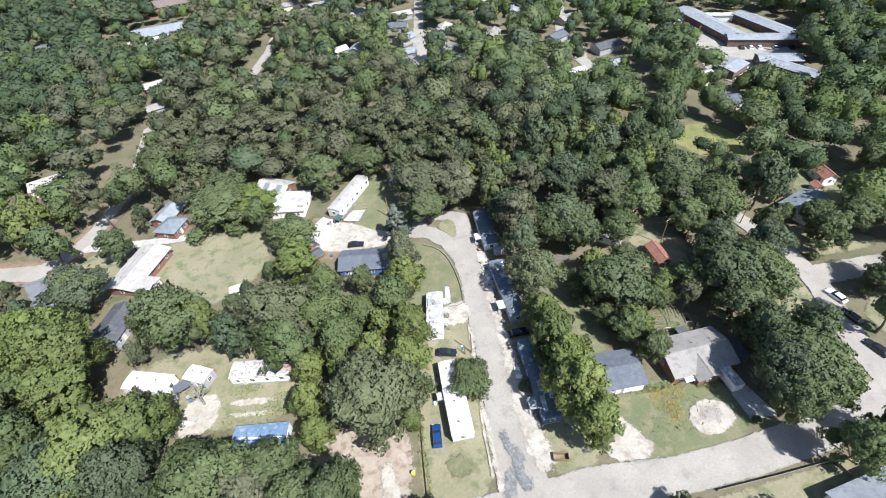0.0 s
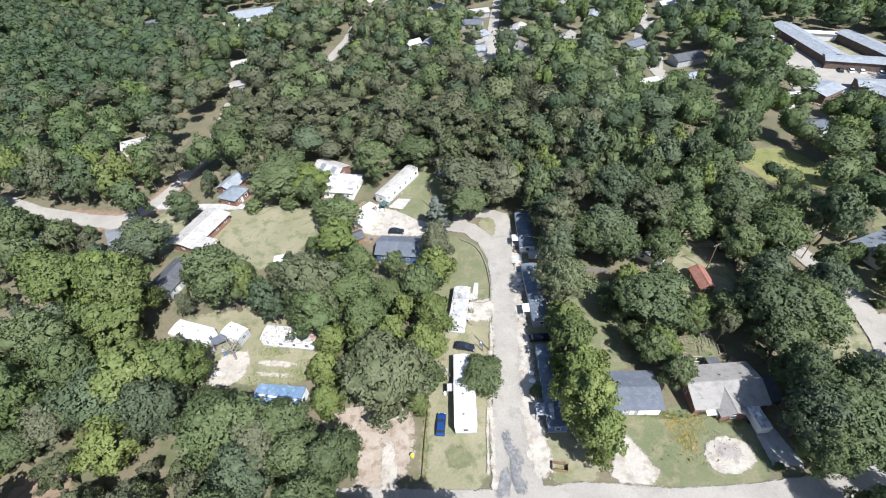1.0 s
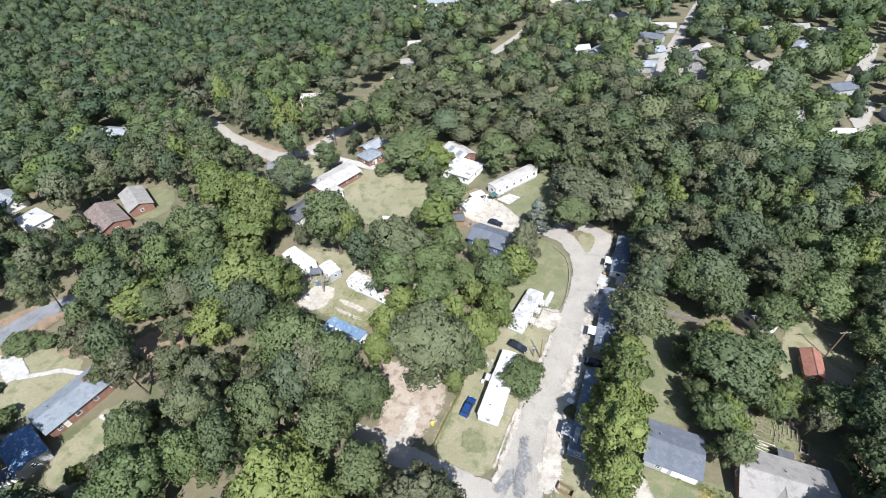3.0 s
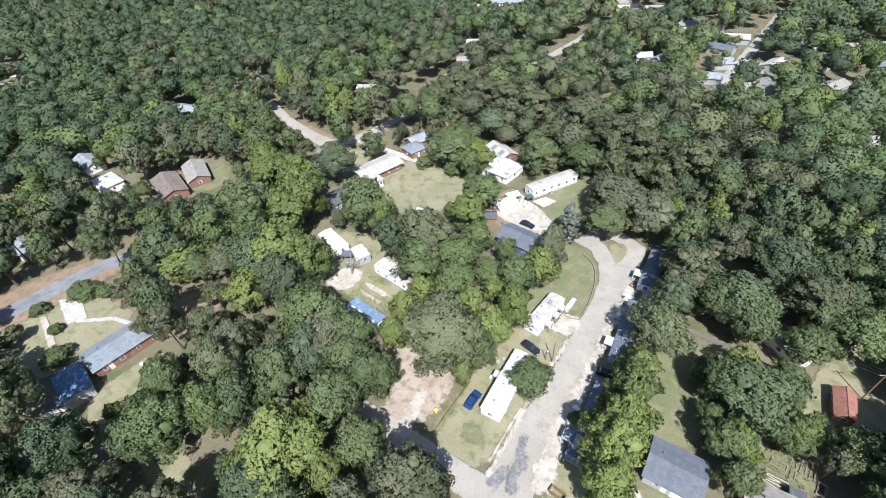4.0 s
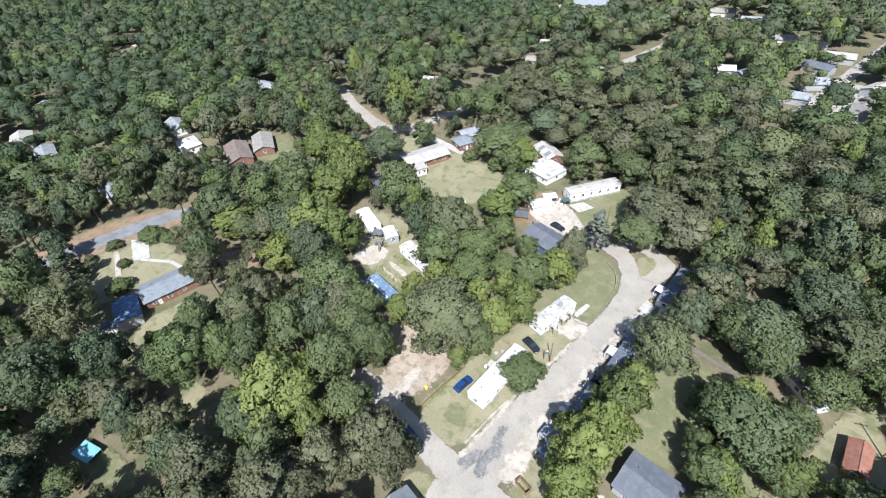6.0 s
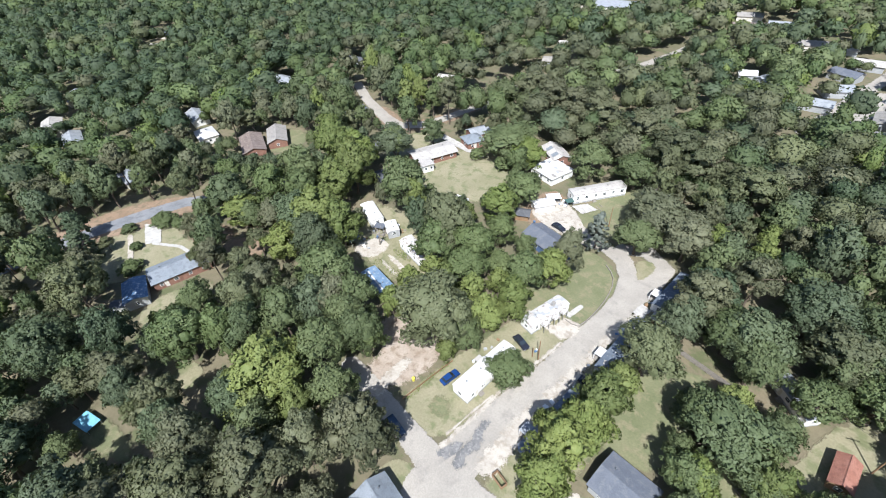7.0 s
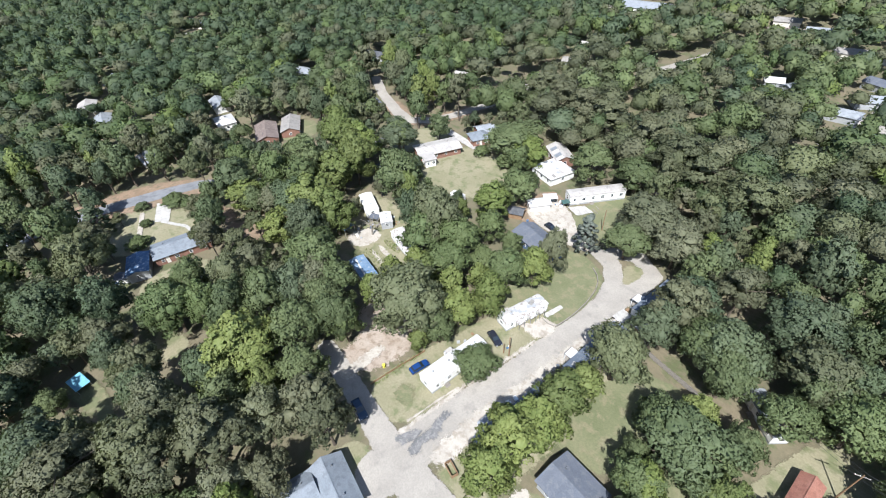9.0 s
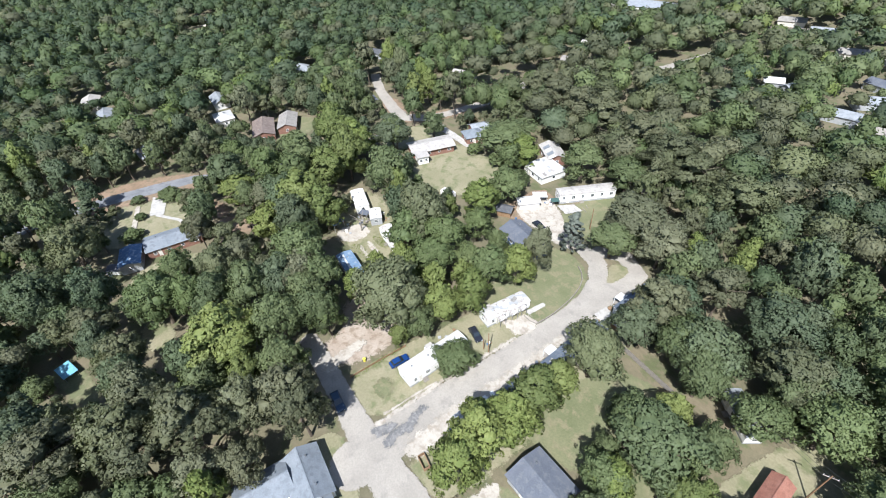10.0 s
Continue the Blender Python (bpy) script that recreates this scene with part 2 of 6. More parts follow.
# ---------------------------------------------------------------- ground, roads and yards
def sheet(name, depth, x0, x1, y0, y1, step, material, z, soft):
    """A level sheet wherever depth(x, y), the way inside its outline, is more than -soft; "edge" fades over its rim."""
    xs, ys = np.arange(x0, x1 + step, step), np.arange(y0, y1 + step, step)
    gx, gy = np.meshgrid(xs, ys)
    d = depth(gx, gy)
    keep = d > -soft
    nx = len(xs)
    cell = keep[:-1, :-1] | keep[1:, :-1] | keep[:-1, 1:] | keep[1:, 1:]
    jj, ii = np.nonzero(cell)
    a = jj * nx + ii
    quads = np.stack([a, a + 1, a + nx + 1, a + nx], 1)
    z += 0.004 * len(STREETS + YARDS)
    used, inv = np.unique(quads, return_inverse=True)
    verts = np.stack([gx.ravel()[used], gy.ravel()[used], np.full(len(used), z)], 1)
    me = bpy.data.meshes.new(name)
    me.from_pydata(verts.tolist(), [], inv.reshape(-1, 4).tolist())
    fade = me.attributes.new("edge", "FLOAT", "POINT")
    fade.data.foreach_set("value", np.clip(d.ravel()[used] / soft, -1, 1).astype(np.float32))
    me.materials.append(M[material])
    return new(name, me)


STREETS, HOUSES, YARDS = [], [], []
FAR_STREETS = [[(24.5, 222, 5), (35.5, 312, 6)], [(-60, 238, 5), (-56, 284, 5)], [(100, 194, 4), (103, 206, 4)]]


def segment_distance(gx, gy, p, q):
    px, py, qx, qy = *p, *q
    t = np.clip(((gx - px) * (qx - px) + (gy - py) * (qy - py)) / max((qx - px) ** 2 + (qy - py) ** 2, 1e-6), 0, 1)
    return np.hypot(gx - px - t * (qx - px), gy - py - t * (qy - py)), t


def rounded(points, closed):
    """The corners cut once."""
    for _ in range(1):
        n = len(points)
        out = [] if closed else [points[0]]
        for i in range(n if closed else n - 1):
            (ax, ay), (bx, by) = points[i], points[(i + 1) % n]
            out += [(0.75 * ax + 0.25 * bx, 0.75 * ay + 0.25 * by), (0.25 * ax + 0.75 * bx, 0.25 * ay + 0.75 * by)]
        points = out if closed else out + [points[-1]]
    return points


def area(name, outline, material, z, soft=0.8, step=0.7, sharp=False, label="", category="ground"):
    pts = outline if sharp else rounded(outline, True)
    YARDS.append(outline)

    def depth(gx, gy):
        best = np.full(gx.shape, 1e9)
        inside = np.zeros(gx.shape, bool)
        for (ax, ay), (bx, by) in zip(pts, pts[1:] + pts[:1]):
            best = np.minimum(best, segment_distance(gx, gy, (ax, ay), (bx, by))[0])
            if ay != by:
                inside ^= ((ay > gy) != (by > gy)) & (gx < (bx - ax) * (gy - ay) / (by - ay) + ax)
        return np.where(inside, best, -best)

    xs, ys = [p[0] for p in pts], [p[1] for p in pts]
    ob = sheet(name, depth, min(xs) - 2, max(xs) + 2, min(ys) - 2, max(ys) + 2, step, material, z, soft)
    return tagged(ob, label, category, kind="structure")


def strip(name, line, material, z, soft=0.6, step=0.7, label="", category="road"):
    """A road along a line of (x, y, width)."""
    pts = line
    STREETS.append(line)

    def depth(gx, gy):
        best = np.full(gx.shape, -1e9)
        for p, q in zip(pts, pts[1:]):
            d, t = segment_distance(gx, gy, p[:2], q[:2])
            best = np.maximum(best, (p[2] + t * (q[2] - p[2])) / 2 - d)
        return best

    xs, ys = [p[0] for p in pts], [p[1] for p in pts]
    w = max(p[2] for p in pts)
    ob = sheet(name, depth, min(xs) - w, max(xs) + w, min(ys) - w, max(ys) + w, step, material, z, soft)
    return tagged(ob, label, category, kind="structure")


bm = bmesh.new()
bmesh.ops.create_grid(bm, x_segments=40, y_segments=40, size=2400)
ground = part("ground", bm, "forest_floor")
tagged(ground, "brown leaf litter and thin grass under the trees", "ground", kind="structure")

# lawns and yards
area("lawn_1", [(-69, 84), (-70, 109), (-62, 112), (-50, 110), (-38, 106), (-34, 95), (-42, 82), (-56, 78)], "lawn_dry", 0.02, 1.5, label="wide mown field of dry pale grass")
area("lawn_2", [(-12, 103), (-4, 98), (6, 100), (8, 105), (4, 114), (0, 127), (-6, 130), (-10, 120)], "lawn_green", 0.02, label="green lawn beside a mobile home")
area("lawn_3", [(1, 85), (4, 88.5), (9, 88.5), (13, 86), (15.2, 80), (15.8, 72), (15.5, 65), (12, 64.5), (8, 72), (3, 78)], "lawn_green", 0.03, 0.4, label="mown lawn with a curved timber edge")
area("lawn_24", [(-6, 60), (-6, 80), (-1, 91), (8, 91), (15, 86), (16.5, 74), (16.4, 60), (4, 56)], "lawn_green", 0.012, 1.0, label="thin grass between a house and the lane")
area("lawn_4", [(0, 20.5), (13.8, 20.8), (14.0, 36), (15.0, 50), (15.8, 58), (15.6, 66), (4, 68), (2, 45), (0, 34)], "lawn_dry", 0.02, label="worn lawn round white mobile homes")
area("lawn_5", [(35.5, 21.0), (50, 20.8), (64.0, 21.6), (67, 34), (62, 37), (52, 37), (46, 35), (38, 34.5), (36, 29)], "lawn_green", 0.02, label="front lawn with wild flowers")
area("lawn_22", [(-66, 52), (-64, 66), (-20, 66), (-20, 50), (-40, 42)], "lawn_dry", 0.012, 3.0, label="thin dry grass round mobile homes")
area("lawn_23", [(22, 22), (24, 60), (24, 100), (34, 100), (34, 60), (36, 34), (34, 22)], "lawn_dry", 0.012, 1.5, label="thin dry grass round mobile homes")
area("lawn_6", [(30, 46), (34, 70), (47, 73.5), (47, 60), (46, 46), (38, 43)], "lawn_green", 0.02, 1.2, label="dry grass behind a grey house")
area("lawn_7", [(64, 101), (70, 101), (69, 92), (72, 88), (78, 86), (77, 76), (68, 75), (66, 84)], "lawn_dry", 0.02, label="dry open grass between trees")
area("lawn_8", [(100, 124), (110, 129), (121, 128), (126, 110), (118, 104), (106, 106)], "lawn_bright", 0.02, label="mown green meadow ringed by trees")
area("lawn_9", [(119, 73), (119, 84), (126, 94), (134, 91), (134, 80), (128, 72)], "lawn_green", 0.02, label="green yard round a red roofed shed")
area("lawn_10", [(28, 7), (40, 13), (60, 14), (84, 16), (88, 8), (60, 4)], "lawn_dry", 0.02, label="dry verge beside the street")
area("lawn_11", [(-112, -16), (-114, -4), (-110, 9), (-99, 12), (-84, 9), (-84, -8), (-90, -18)], "lawn_dry", 0.02, label="front lawn of a brick house")
area("lawn_12", [(-72, -10), (-70, 7), (-62, 6), (-58, -6), (-64, -14)], "lawn_dry", 0.02, label="back yard of dry grass")
area("lawn_13", [(-100, 87), (-88, 84), (-76, 92), (-76, 108), (-86, 112), (-94, 106)], "lawn_dry", 0.02, label="front lawn of a ranch house")
area("lawn_14", [(-140, 58), (-128, 54), (-118, 60), (-124, 72), (-138, 74)], "lawn_green", 0.02, label="yard between two houses")
area("lawn_15", [(8, 8), (10, 15.5), (20, 13.6), (27, 11), (25, 2)], "lawn_dry", 0.02, label="dry grass beside a house")
area("lawn_16", [(92, 22), (92, 30), (96, 45), (98, 58), (92, 62), (84, 40), (84, 28)], "lawn_dry", 0.02, label="dry verge along the street")
area("lawn_17", [(103, 46), (104, 30), (100, 20), (125, 15), (128, 48)], "lawn_dry", 0.02, label="dry yards beside the street")
area("lawn_18", [(101, 60), (104, 72), (118, 70), (128, 60)], "lawn_dry", 0.02, label="dry corner yard")
area("lawn_19", [(62, 62), (62, 66), (66, 84), (80, 80), (78, 70), (72, 62)], "lawn_dry", 0.02, label="dry grass round a red roofed shed")
area("yard_1", [(-21, 36), (-10, 40), (-2.5, 37.5), (-0.8, 30), (-3.5, 21.4), (-12, 20.6), (-12.5, 28), (-20, 31)], "dirt_pink", 0.02, 1.6, label="bare pinkish dirt yard")
area("yard_2", [(-52, 44), (-24, 43), (-23, 52), (-38, 53), (-46, 55), (-54, 50)], "lawn_dry", 0.02, 1.2, label="dry overgrown yard between mobile homes")
area("yard_3", [(-51, 44), (-42, 43), (-41, 52), (-48, 53)], "gravel", 0.035, 1.0, label="pale gravel yard")
area("track_1", [(-39, 50.2), (-29, 49), (-29, 47.6), (-39, 48.6)], "gravel", 0.035, 0.6, label="pale wheel track")
area("track_2", [(-39, 47.2), (-30, 46), (-30, 45), (-39, 46)], "gravel", 0.035, 0.6, label="pale wheel track")
area("yard_4", [(-24, 96), (-18, 92), (2, 91), (5, 97), (-4, 98), (-10, 103), (-16, 106), (-22, 106)], "gravel", 0.03, 0.8, label="pale gravel drive in front of a blue house")
area("yard_5", [(-26, 92), (-16, 88), (-14, 96), (-16, 108), (-26, 110)], "clay", 0.022, 1.0, label="bare reddish earth")
area("yard_6", [(34.5, 22), (45, 22), (41.8, 28), (38.6, 33.5), (36.4, 33), (36.6, 28)], "gravel", 0.04, 1.0, label="pale sandy drive")
area("yard_7", [(-82, 19), (-77, 25), (-69, 26), (-66, 20), (-72, 15), (-79, 14)], "clay", 0.018, 2.0, label="reddish bare ground under pines")
area("yard_8", [(-106, 14), (-91, 21), (-81, 21), (-84, 12), (-96, 8)], "clay", 0.018, 3.0, label="sandy bare ground under pines")
# yard_13 follows the camera's sight line, so no tree hides the blue canvas
area("yard_13", [(-47, -33), (-46, -28), (-38, -25), (-30, -23.5), (-27, -26), (-36, -30.5)], "lawn_green", 0.018, 1.2, label="thin grass opened along the camera's line to a blue canvas")
area("yard_12", [(-47, -12.6), (-47.2, -8.5), (-38, -5), (-34.6, -11), (-39.8, -13.8)], "lawn_dry", 0.018, 1.2, label="small dry clearing in the woods")
area("yard_9", [(48, 45), (50, 56), (62, 56), (66, 46)], "lawn_green", 0.018, 1.2, label="bare earth round vegetable beds")
strip("verge_1", [(-124, 109, 9), (-105, 105, 11), (-97, 112, 10), (-93.5, 126, 9), (-92, 150, 9)], "clay", 0.015, 2.5, 1.0, label="bare reddish verge along a street", category="verge")
area("yard_11", [(-128, -34), (-130, -10), (-124, 12), (-110, 26), (-106, 12), (-113, -10), (-114, -34)], "clay", 0.015, 2.0, label="reddish verge along a street")
area("sand_ring", [(52.6, 24.9), (53.4, 28.7), (56.8, 30.6), (61.2, 29.3), (62.2, 26.5), (59.3, 23.7), (55.3, 23.3)], "gravel", 0.04, 0.9, label="round patch of pale sand in a lawn")

area("ring_ash", [(54.8, 27.0), (55.7, 28.8), (58.6, 29.0), (59.8, 27.2), (57.6, 25.6)], "ash", 0.05, 1.6, 0.4, label="dull purplish ash in the sand patch")
area("lawn_stain", [(4.6, 27.2), (6.6, 29.6), (9.6, 28.4), (9.4, 25.4), (6.4, 24.6)], "lawn_green", 0.04, 1.6, 0.5, label="darker green patch in a worn lawn")

# streets
strip("road_1", [(18.2, 14, 9.5), (18.3, 24, 8.8), (18.2, 36, 7.6), (18.9, 49, 6.6), (19.2, 62, 6.4), (19.6, 73, 6.3), (19.2, 82, 7.0), (16, 88.5, 5.5), (10.8, 94, 5.0), (5, 95, 4.4)], "asphalt_pale", 0.05, 0.5, label="sun bleached asphalt lane of a trailer park")
strip("road_2", [(19.4, 80, 7.0), (21.0, 90, 5.6), (21.0, 98, 5.0), (14, 101.5, 5.0), (8.5, 98, 4.6)], "asphalt_pale", 0.054, 0.6, label="turning loop of pale asphalt")
area("island", [(13.6, 95.5), (15.5, 98.3), (18.6, 98), (19.3, 94), (18.2, 88.8), (15.8, 92)], "lawn_dry", 0.065, 0.4, label="island of dry grass in the turning loop")
strip("road_3", [(-15, 19.6, 4.4), (-8, 19.4, 4.6), (6, 18.8, 5.0), (18, 18, 6.5), (30, 18.2, 8.5), (46, 18.0, 6.4), (60, 18.6, 6.6), (75, 20.4, 6.8), (92, 23.8, 7.0), (130, 28, 7.0)], "asphalt_pale", 0.058, 0.5, label="pale street of worn asphalt and gravel")
strip("road_4", [(95, 24, 6.0), (95.5, 32, 6.0), (97, 40.6, 6.0), (99.8, 50, 5.6), (101, 60, 5.0), (98, 75, 5.0), (92, 100, 5.0)], "asphalt_pale", 0.062, 0.5, label="residential street of grey asphalt")
strip("road_5", [(101, 54.5, 6.0), (116, 54.5, 6.0), (140, 53, 6.0)], "asphalt_pale", 0.066, 0.5, label="side street of grey asphalt")
strip("road_6", [(-118, -60, 6.2), (-121, -26, 6.2), (-120, -12, 6.4), (-117, 4, 7.0), (-114.5, 16, 6.0), (-106, 28, 5.6), (-100, 50, 5.6), (-92, 76, 5.6), (-97, 92, 5.6), (-104, 101, 5.6)], "asphalt_grey", 0.05, 0.5, label="curving grey asphalt street")
strip("road_7", [(-160, 122, 5), (-139, 113, 5), (-116, 106.5, 5.6), (-105, 104.5, 6.8), (-97, 112, 6), (-94, 122, 5.2), (-93, 131, 5.0), (-91, 145, 5.4), (-93, 161, 5.4), (-98, 190, 5.4)], "asphalt_pale", 0.055, 0.5, label="pale asphalt street between trees")
strip("drive_1", [(-93, 112.5, 4.0), (-82, 111, 3.4), (-66, 110, 3.2), (-58, 110, 3.0)], "concrete", 0.06, 0.4, label="pale drive to two houses", category="driveway")
area("drive_2", [(-111.5, 1.5), (-106.5, 5.2), (-97, 2.4), (-99.6, -1.8)], "concrete", 0.06, 0.25, 0.4, True, label="white concrete drive", category="driveway")
strip("path_1", [(-98, 0.5, 1.2), (-90, 6, 1.2), (-83, 7.5, 1.2)], "concrete", 0.062, 0.2, 0.3, label="white concrete garden path", category="path")
strip("path_2", [(-108, -4, 1.6), (-96, -7, 1.6), (-84, -10, 1.6)], "gravel", 0.06, 0.3, 0.4, label="pale path across a lawn", category="path")
area("drive_3", [(63.6, 33), (67.2, 33), (69.6, 24.5), (64, 24.8)], "concrete", 0.06, 0.3, 0.4, True, label="concrete drive beside a tan house", category="driveway")
strip("drive_4", [(-5.2, 20, 3.4), (-5.8, 24, 3.0), (-6.2, 29, 2.6)], "gravel", 0.06, 1.3, 0.5, label="narrow pale drive into the dirt yard", category="driveway")
area("concrete_pad", [(-14.5, 105.5), (-9.5, 104.2), (-7.2, 109.4), (-11.5, 110)], "concrete", 0.06, 0.3, 0.4, True, label="bright concrete pad by a mobile home", category="slab")
area("concrete_slab", [(22.4, 78.4), (22.8, 82.6), (25.5, 82.0), (25.3, 77.8)], "concrete", 0.07, 0.3, 0.4, True, label="pale concrete slab beside the lane", category="slab")
area("concrete_slab", [(11.2, 66.2), (12.6, 66), (13.2, 71.5), (11.9, 71.8)], "concrete", 0.06, 0.25, 0.4, True, label="pale concrete walk on a lawn", category="slab")
area("shoulder_1", [(20.8, 23.5), (20.2, 36), (21.2, 48), (21.6, 60), (22.2, 78), (25.4, 80), (25, 71), (23.6, 64), (24.2, 52), (24.3, 40), (24.4, 30), (25.5, 25.2), (23.5, 22.5)], "gravel", 0.055, 1.7, label="pale gravel shoulder along the lane")
area("shoulder_2", [(9, 59), (16.5, 59), (16.8, 66), (11.5, 66), (11.5, 62)], "gravel", 0.055, 0.9, label="gravel parking spot")
strip("tar_patch", [(16.9, 31.2, 1.4), (17.2, 29, 1.8), (18.3, 26.4, 2.4), (17.6, 23.6, 1.8), (18.8, 21.6, 2.2)], "asphalt_patch", 0.075, 1.1, 0.4, label="dark tar repair on the lane", category="road patch")
area("tar_patch", [(13.8, 21.6), (15.5, 23.2), (17, 21), (15, 19.2)], "asphalt_patch", 0.075, 0.9, 0.4, label="dark tar repair at the junction", category="road patch")
area("tar_patch", [(14.4, 22.8), (16.4, 25.4), (17.6, 23.4), (16.2, 20.6)], "asphalt_patch", 0.075, 1.2, 0.4, label="mottled dark tar repair at the junction", category="road patch")
strip("verge_line", [(14.0, 21.5, 1.0), (14.2, 36, 1.0), (15.0, 48, 0.9), (15.6, 58, 0.9)], "gravel", 0.078, 0.9, 0.4, label="pale sandy edge between lane and grass", category="verge")
strip("kerb_line", [(13.0, 24, 0.5), (13.3, 33, 0.5), (13.6, 37, 0.5)], "gravel", 0.08, 0.4, 0.3, label="pale worn kerb line", category="kerb")
strip("road_8", [(21.5, 205, 4.5), (25.5, 236, 5.5), (35.5, 314, 6), (42, 370, 6)], "asphalt_pale", 0.05, 0.6, 1.2, label="far pale street between houses")
strip("road_9", [(-66, 222, 5), (-60, 239, 5.5), (-55.5, 268, 5.5), (-55, 290, 5)], "asphalt_pale", 0.05, 0.6, 1.0, label="far grey street in the woods")
strip("road_10", [(104, 150, 5), (101, 174, 6), (99, 198, 6), (104, 213, 6), (101, 230, 6), (112, 262, 6), (120, 290, 6)], "asphalt_pale", 0.05, 0.6, 1.0, label="far grey street between houses")
area("car_park", [(140, 150), (150, 196), (160, 240), (176, 236), (172, 196), (194, 178), (176, 150)], "asphalt_pale", 0.05, 1.0, 1.5, label="pale school car park", category="car park")
area("lawn_20", [(168, 190), (172, 225), (188, 214), (190, 185)], "lawn_dry", 0.06, 1.0, 1.5, label="lawn inside a school courtyard")
area("yard_20", [(22, 222), (23, 240), (28, 262), (40, 268), (40, 246), (34, 222)], "asphalt_pale", 0.056, 0.9, 1.5, label="pale paved yard between far houses")
area("lawn_21", [(-150, 330), (-125, 345), (-100, 330), (-110, 300), (-140, 305)], "lawn_dry", 0.05, 1.0, 2.0, label="dry grass round a large white building")


# ---------------------------------------------------------------- buildings
def wall_windows(e, L, W, wall_h, every=3.4, frame_mat="trim_white", skip_door=False):
    """Windows on the four walls and a door on the front one, each with its frame and pane."""
    def window(px, py, turn, w=1.0, h=1.1, name="window"):
        bm = bmesh.new()
        z0 = wall_h * 0.5 + 0.15 - h / 2 if name == "window" else 0.25
        for x0, x1, za, zb in ((-w / 2, w / 2, z0, z0 + 0.08), (-w / 2, w / 2, z0 + h - 0.08, z0 + h), (-w / 2, -w / 2 + 0.08, z0 + 0.08, z0 + h - 0.08), (w / 2 - 0.08, w / 2, z0 + 0.08, z0 + h - 0.08), (-w / 2, w / 2, z0 + h * 0.5, z0 + h * 0.5 + 0.05)):
            add_box(bm, x0, x1, -0.06, 0.0, za, zb)
        wf = part(name, bm, frame_mat, e)
        wf.matrix_basis = at(px, py, turn)
        part("pane" if name == "window" else "panel", box(-w / 2 + 0.08, w / 2 - 0.08, -0.03, 0.0, z0 + 0.08, z0 + h - 0.08), "window_glass" if name == "window" else "siding_cream", wf)

    n = max(2, int(L / every))
    for i in range(n):
        x = -L / 2 + L * (i + 0.5) / n
        window(x, -W / 2 - 0.003, 0, 1.2 if i % 2 else 0.9)
        window(x, W / 2 + 0.003, 180, 1.0)
    if not skip_door:
        window(-L / 2 + L * 0.5 / n + 1.3, -W / 2 - 0.003, 0, 0.95, 2.05, "door")
    for sx, turn in ((-1, -90), (1, 90)):
        window(sx * (L / 2 + 0.003), 0, turn, 1.1)


def gable_slabs(L, W, wall_h, rise, over, thick=0.14):
    """The roof as one stepped slab, bent at the ridge, which runs along x; each course laps the one below."""
    bm = bmesh.new()
    hx, run = L / 2 + over, W / 2 + over
    drop = rise * run / (W / 2)
    top = wall_h + rise + thick
    half = []
    for k in range(9):
        a = k / 8
        half.append((run * a, top - drop * a))
        if 0 < k < 8:
            half.append((run * a + 0.005, top - drop * a - 0.02))
    upper = [(-y, z) for y, z in half[::-1]] + half[1:]
    profile = upper + [(run, top - drop - thick), (0, top - thick), (-run, top - drop - thick)]
    ends = [[bm.verts.new((x, y, z)) for y, z in profile] for x in (-hx, hx)]
    n = len(profile)
    for i in range(n):
        bm.faces.new((ends[0][i], ends[0][(i + 1) % n], ends[1][(i + 1) % n], ends[1][i]))
    bm.faces.new(ends[0][::-1])
    bm.faces.new(ends[1])
    bmesh.ops.recalc_face_normals(bm, faces=bm.faces)
    return bm


def gable_walls(L, W, wall_h, rise):
    bm = bmesh.new()
    pts = [(-W / 2, 0), (W / 2, 0), (W / 2, wall_h), (0, wall_h + rise), (-W / 2, wall_h)]
    ends = [[bm.verts.new((x, y, z)) for y, z in pts] for x in (-L / 2, L / 2)]
    bm.faces.new(ends[0][::-1])
    bm.faces.new(ends[1])
    for i in range(5):
        j = (i + 1) % 5
        bm.faces.new((ends[0][i], ends[0][j], ends[1][j], ends[1][i]))
    bmesh.ops.recalc_face_normals(bm, faces=bm.faces)
    return bm


def hip_slab(L, W, wall_h, rise, over, thick=0.14):
    bm = bmesh.new()
    hx, hy, rx = L / 2 + over, W / 2 + over, max(0.3, (L - W) / 2)
    for dz, flip in ((thick, False), (0.0, True)):
        lo = [bm.verts.new(p) for p in ((-hx, -hy, wall_h + dz), (hx, -hy, wall_h + dz), (hx, hy, wall_h + dz), (-hx, hy, wall_h + dz))]
        hi = [bm.verts.new(p) for p in ((-rx, 0, wall_h + rise + dz), (rx, 0, wall_h + rise + dz))]
        for f in ((lo[0], lo[1], hi[1], hi[0]), (lo[1], lo[2], hi[1]), (lo[2], lo[3], hi[0], hi[1]), (lo[3], lo[0], hi[0])):
            bm.faces.new(f[::-1] if flip else f)
        if not flip:
            rim = lo
        else:
            for i in range(4):
                bm.faces.new((lo[i], lo[(i + 1) % 4], rim[(i + 1) % 4], rim[i]))
    return bm


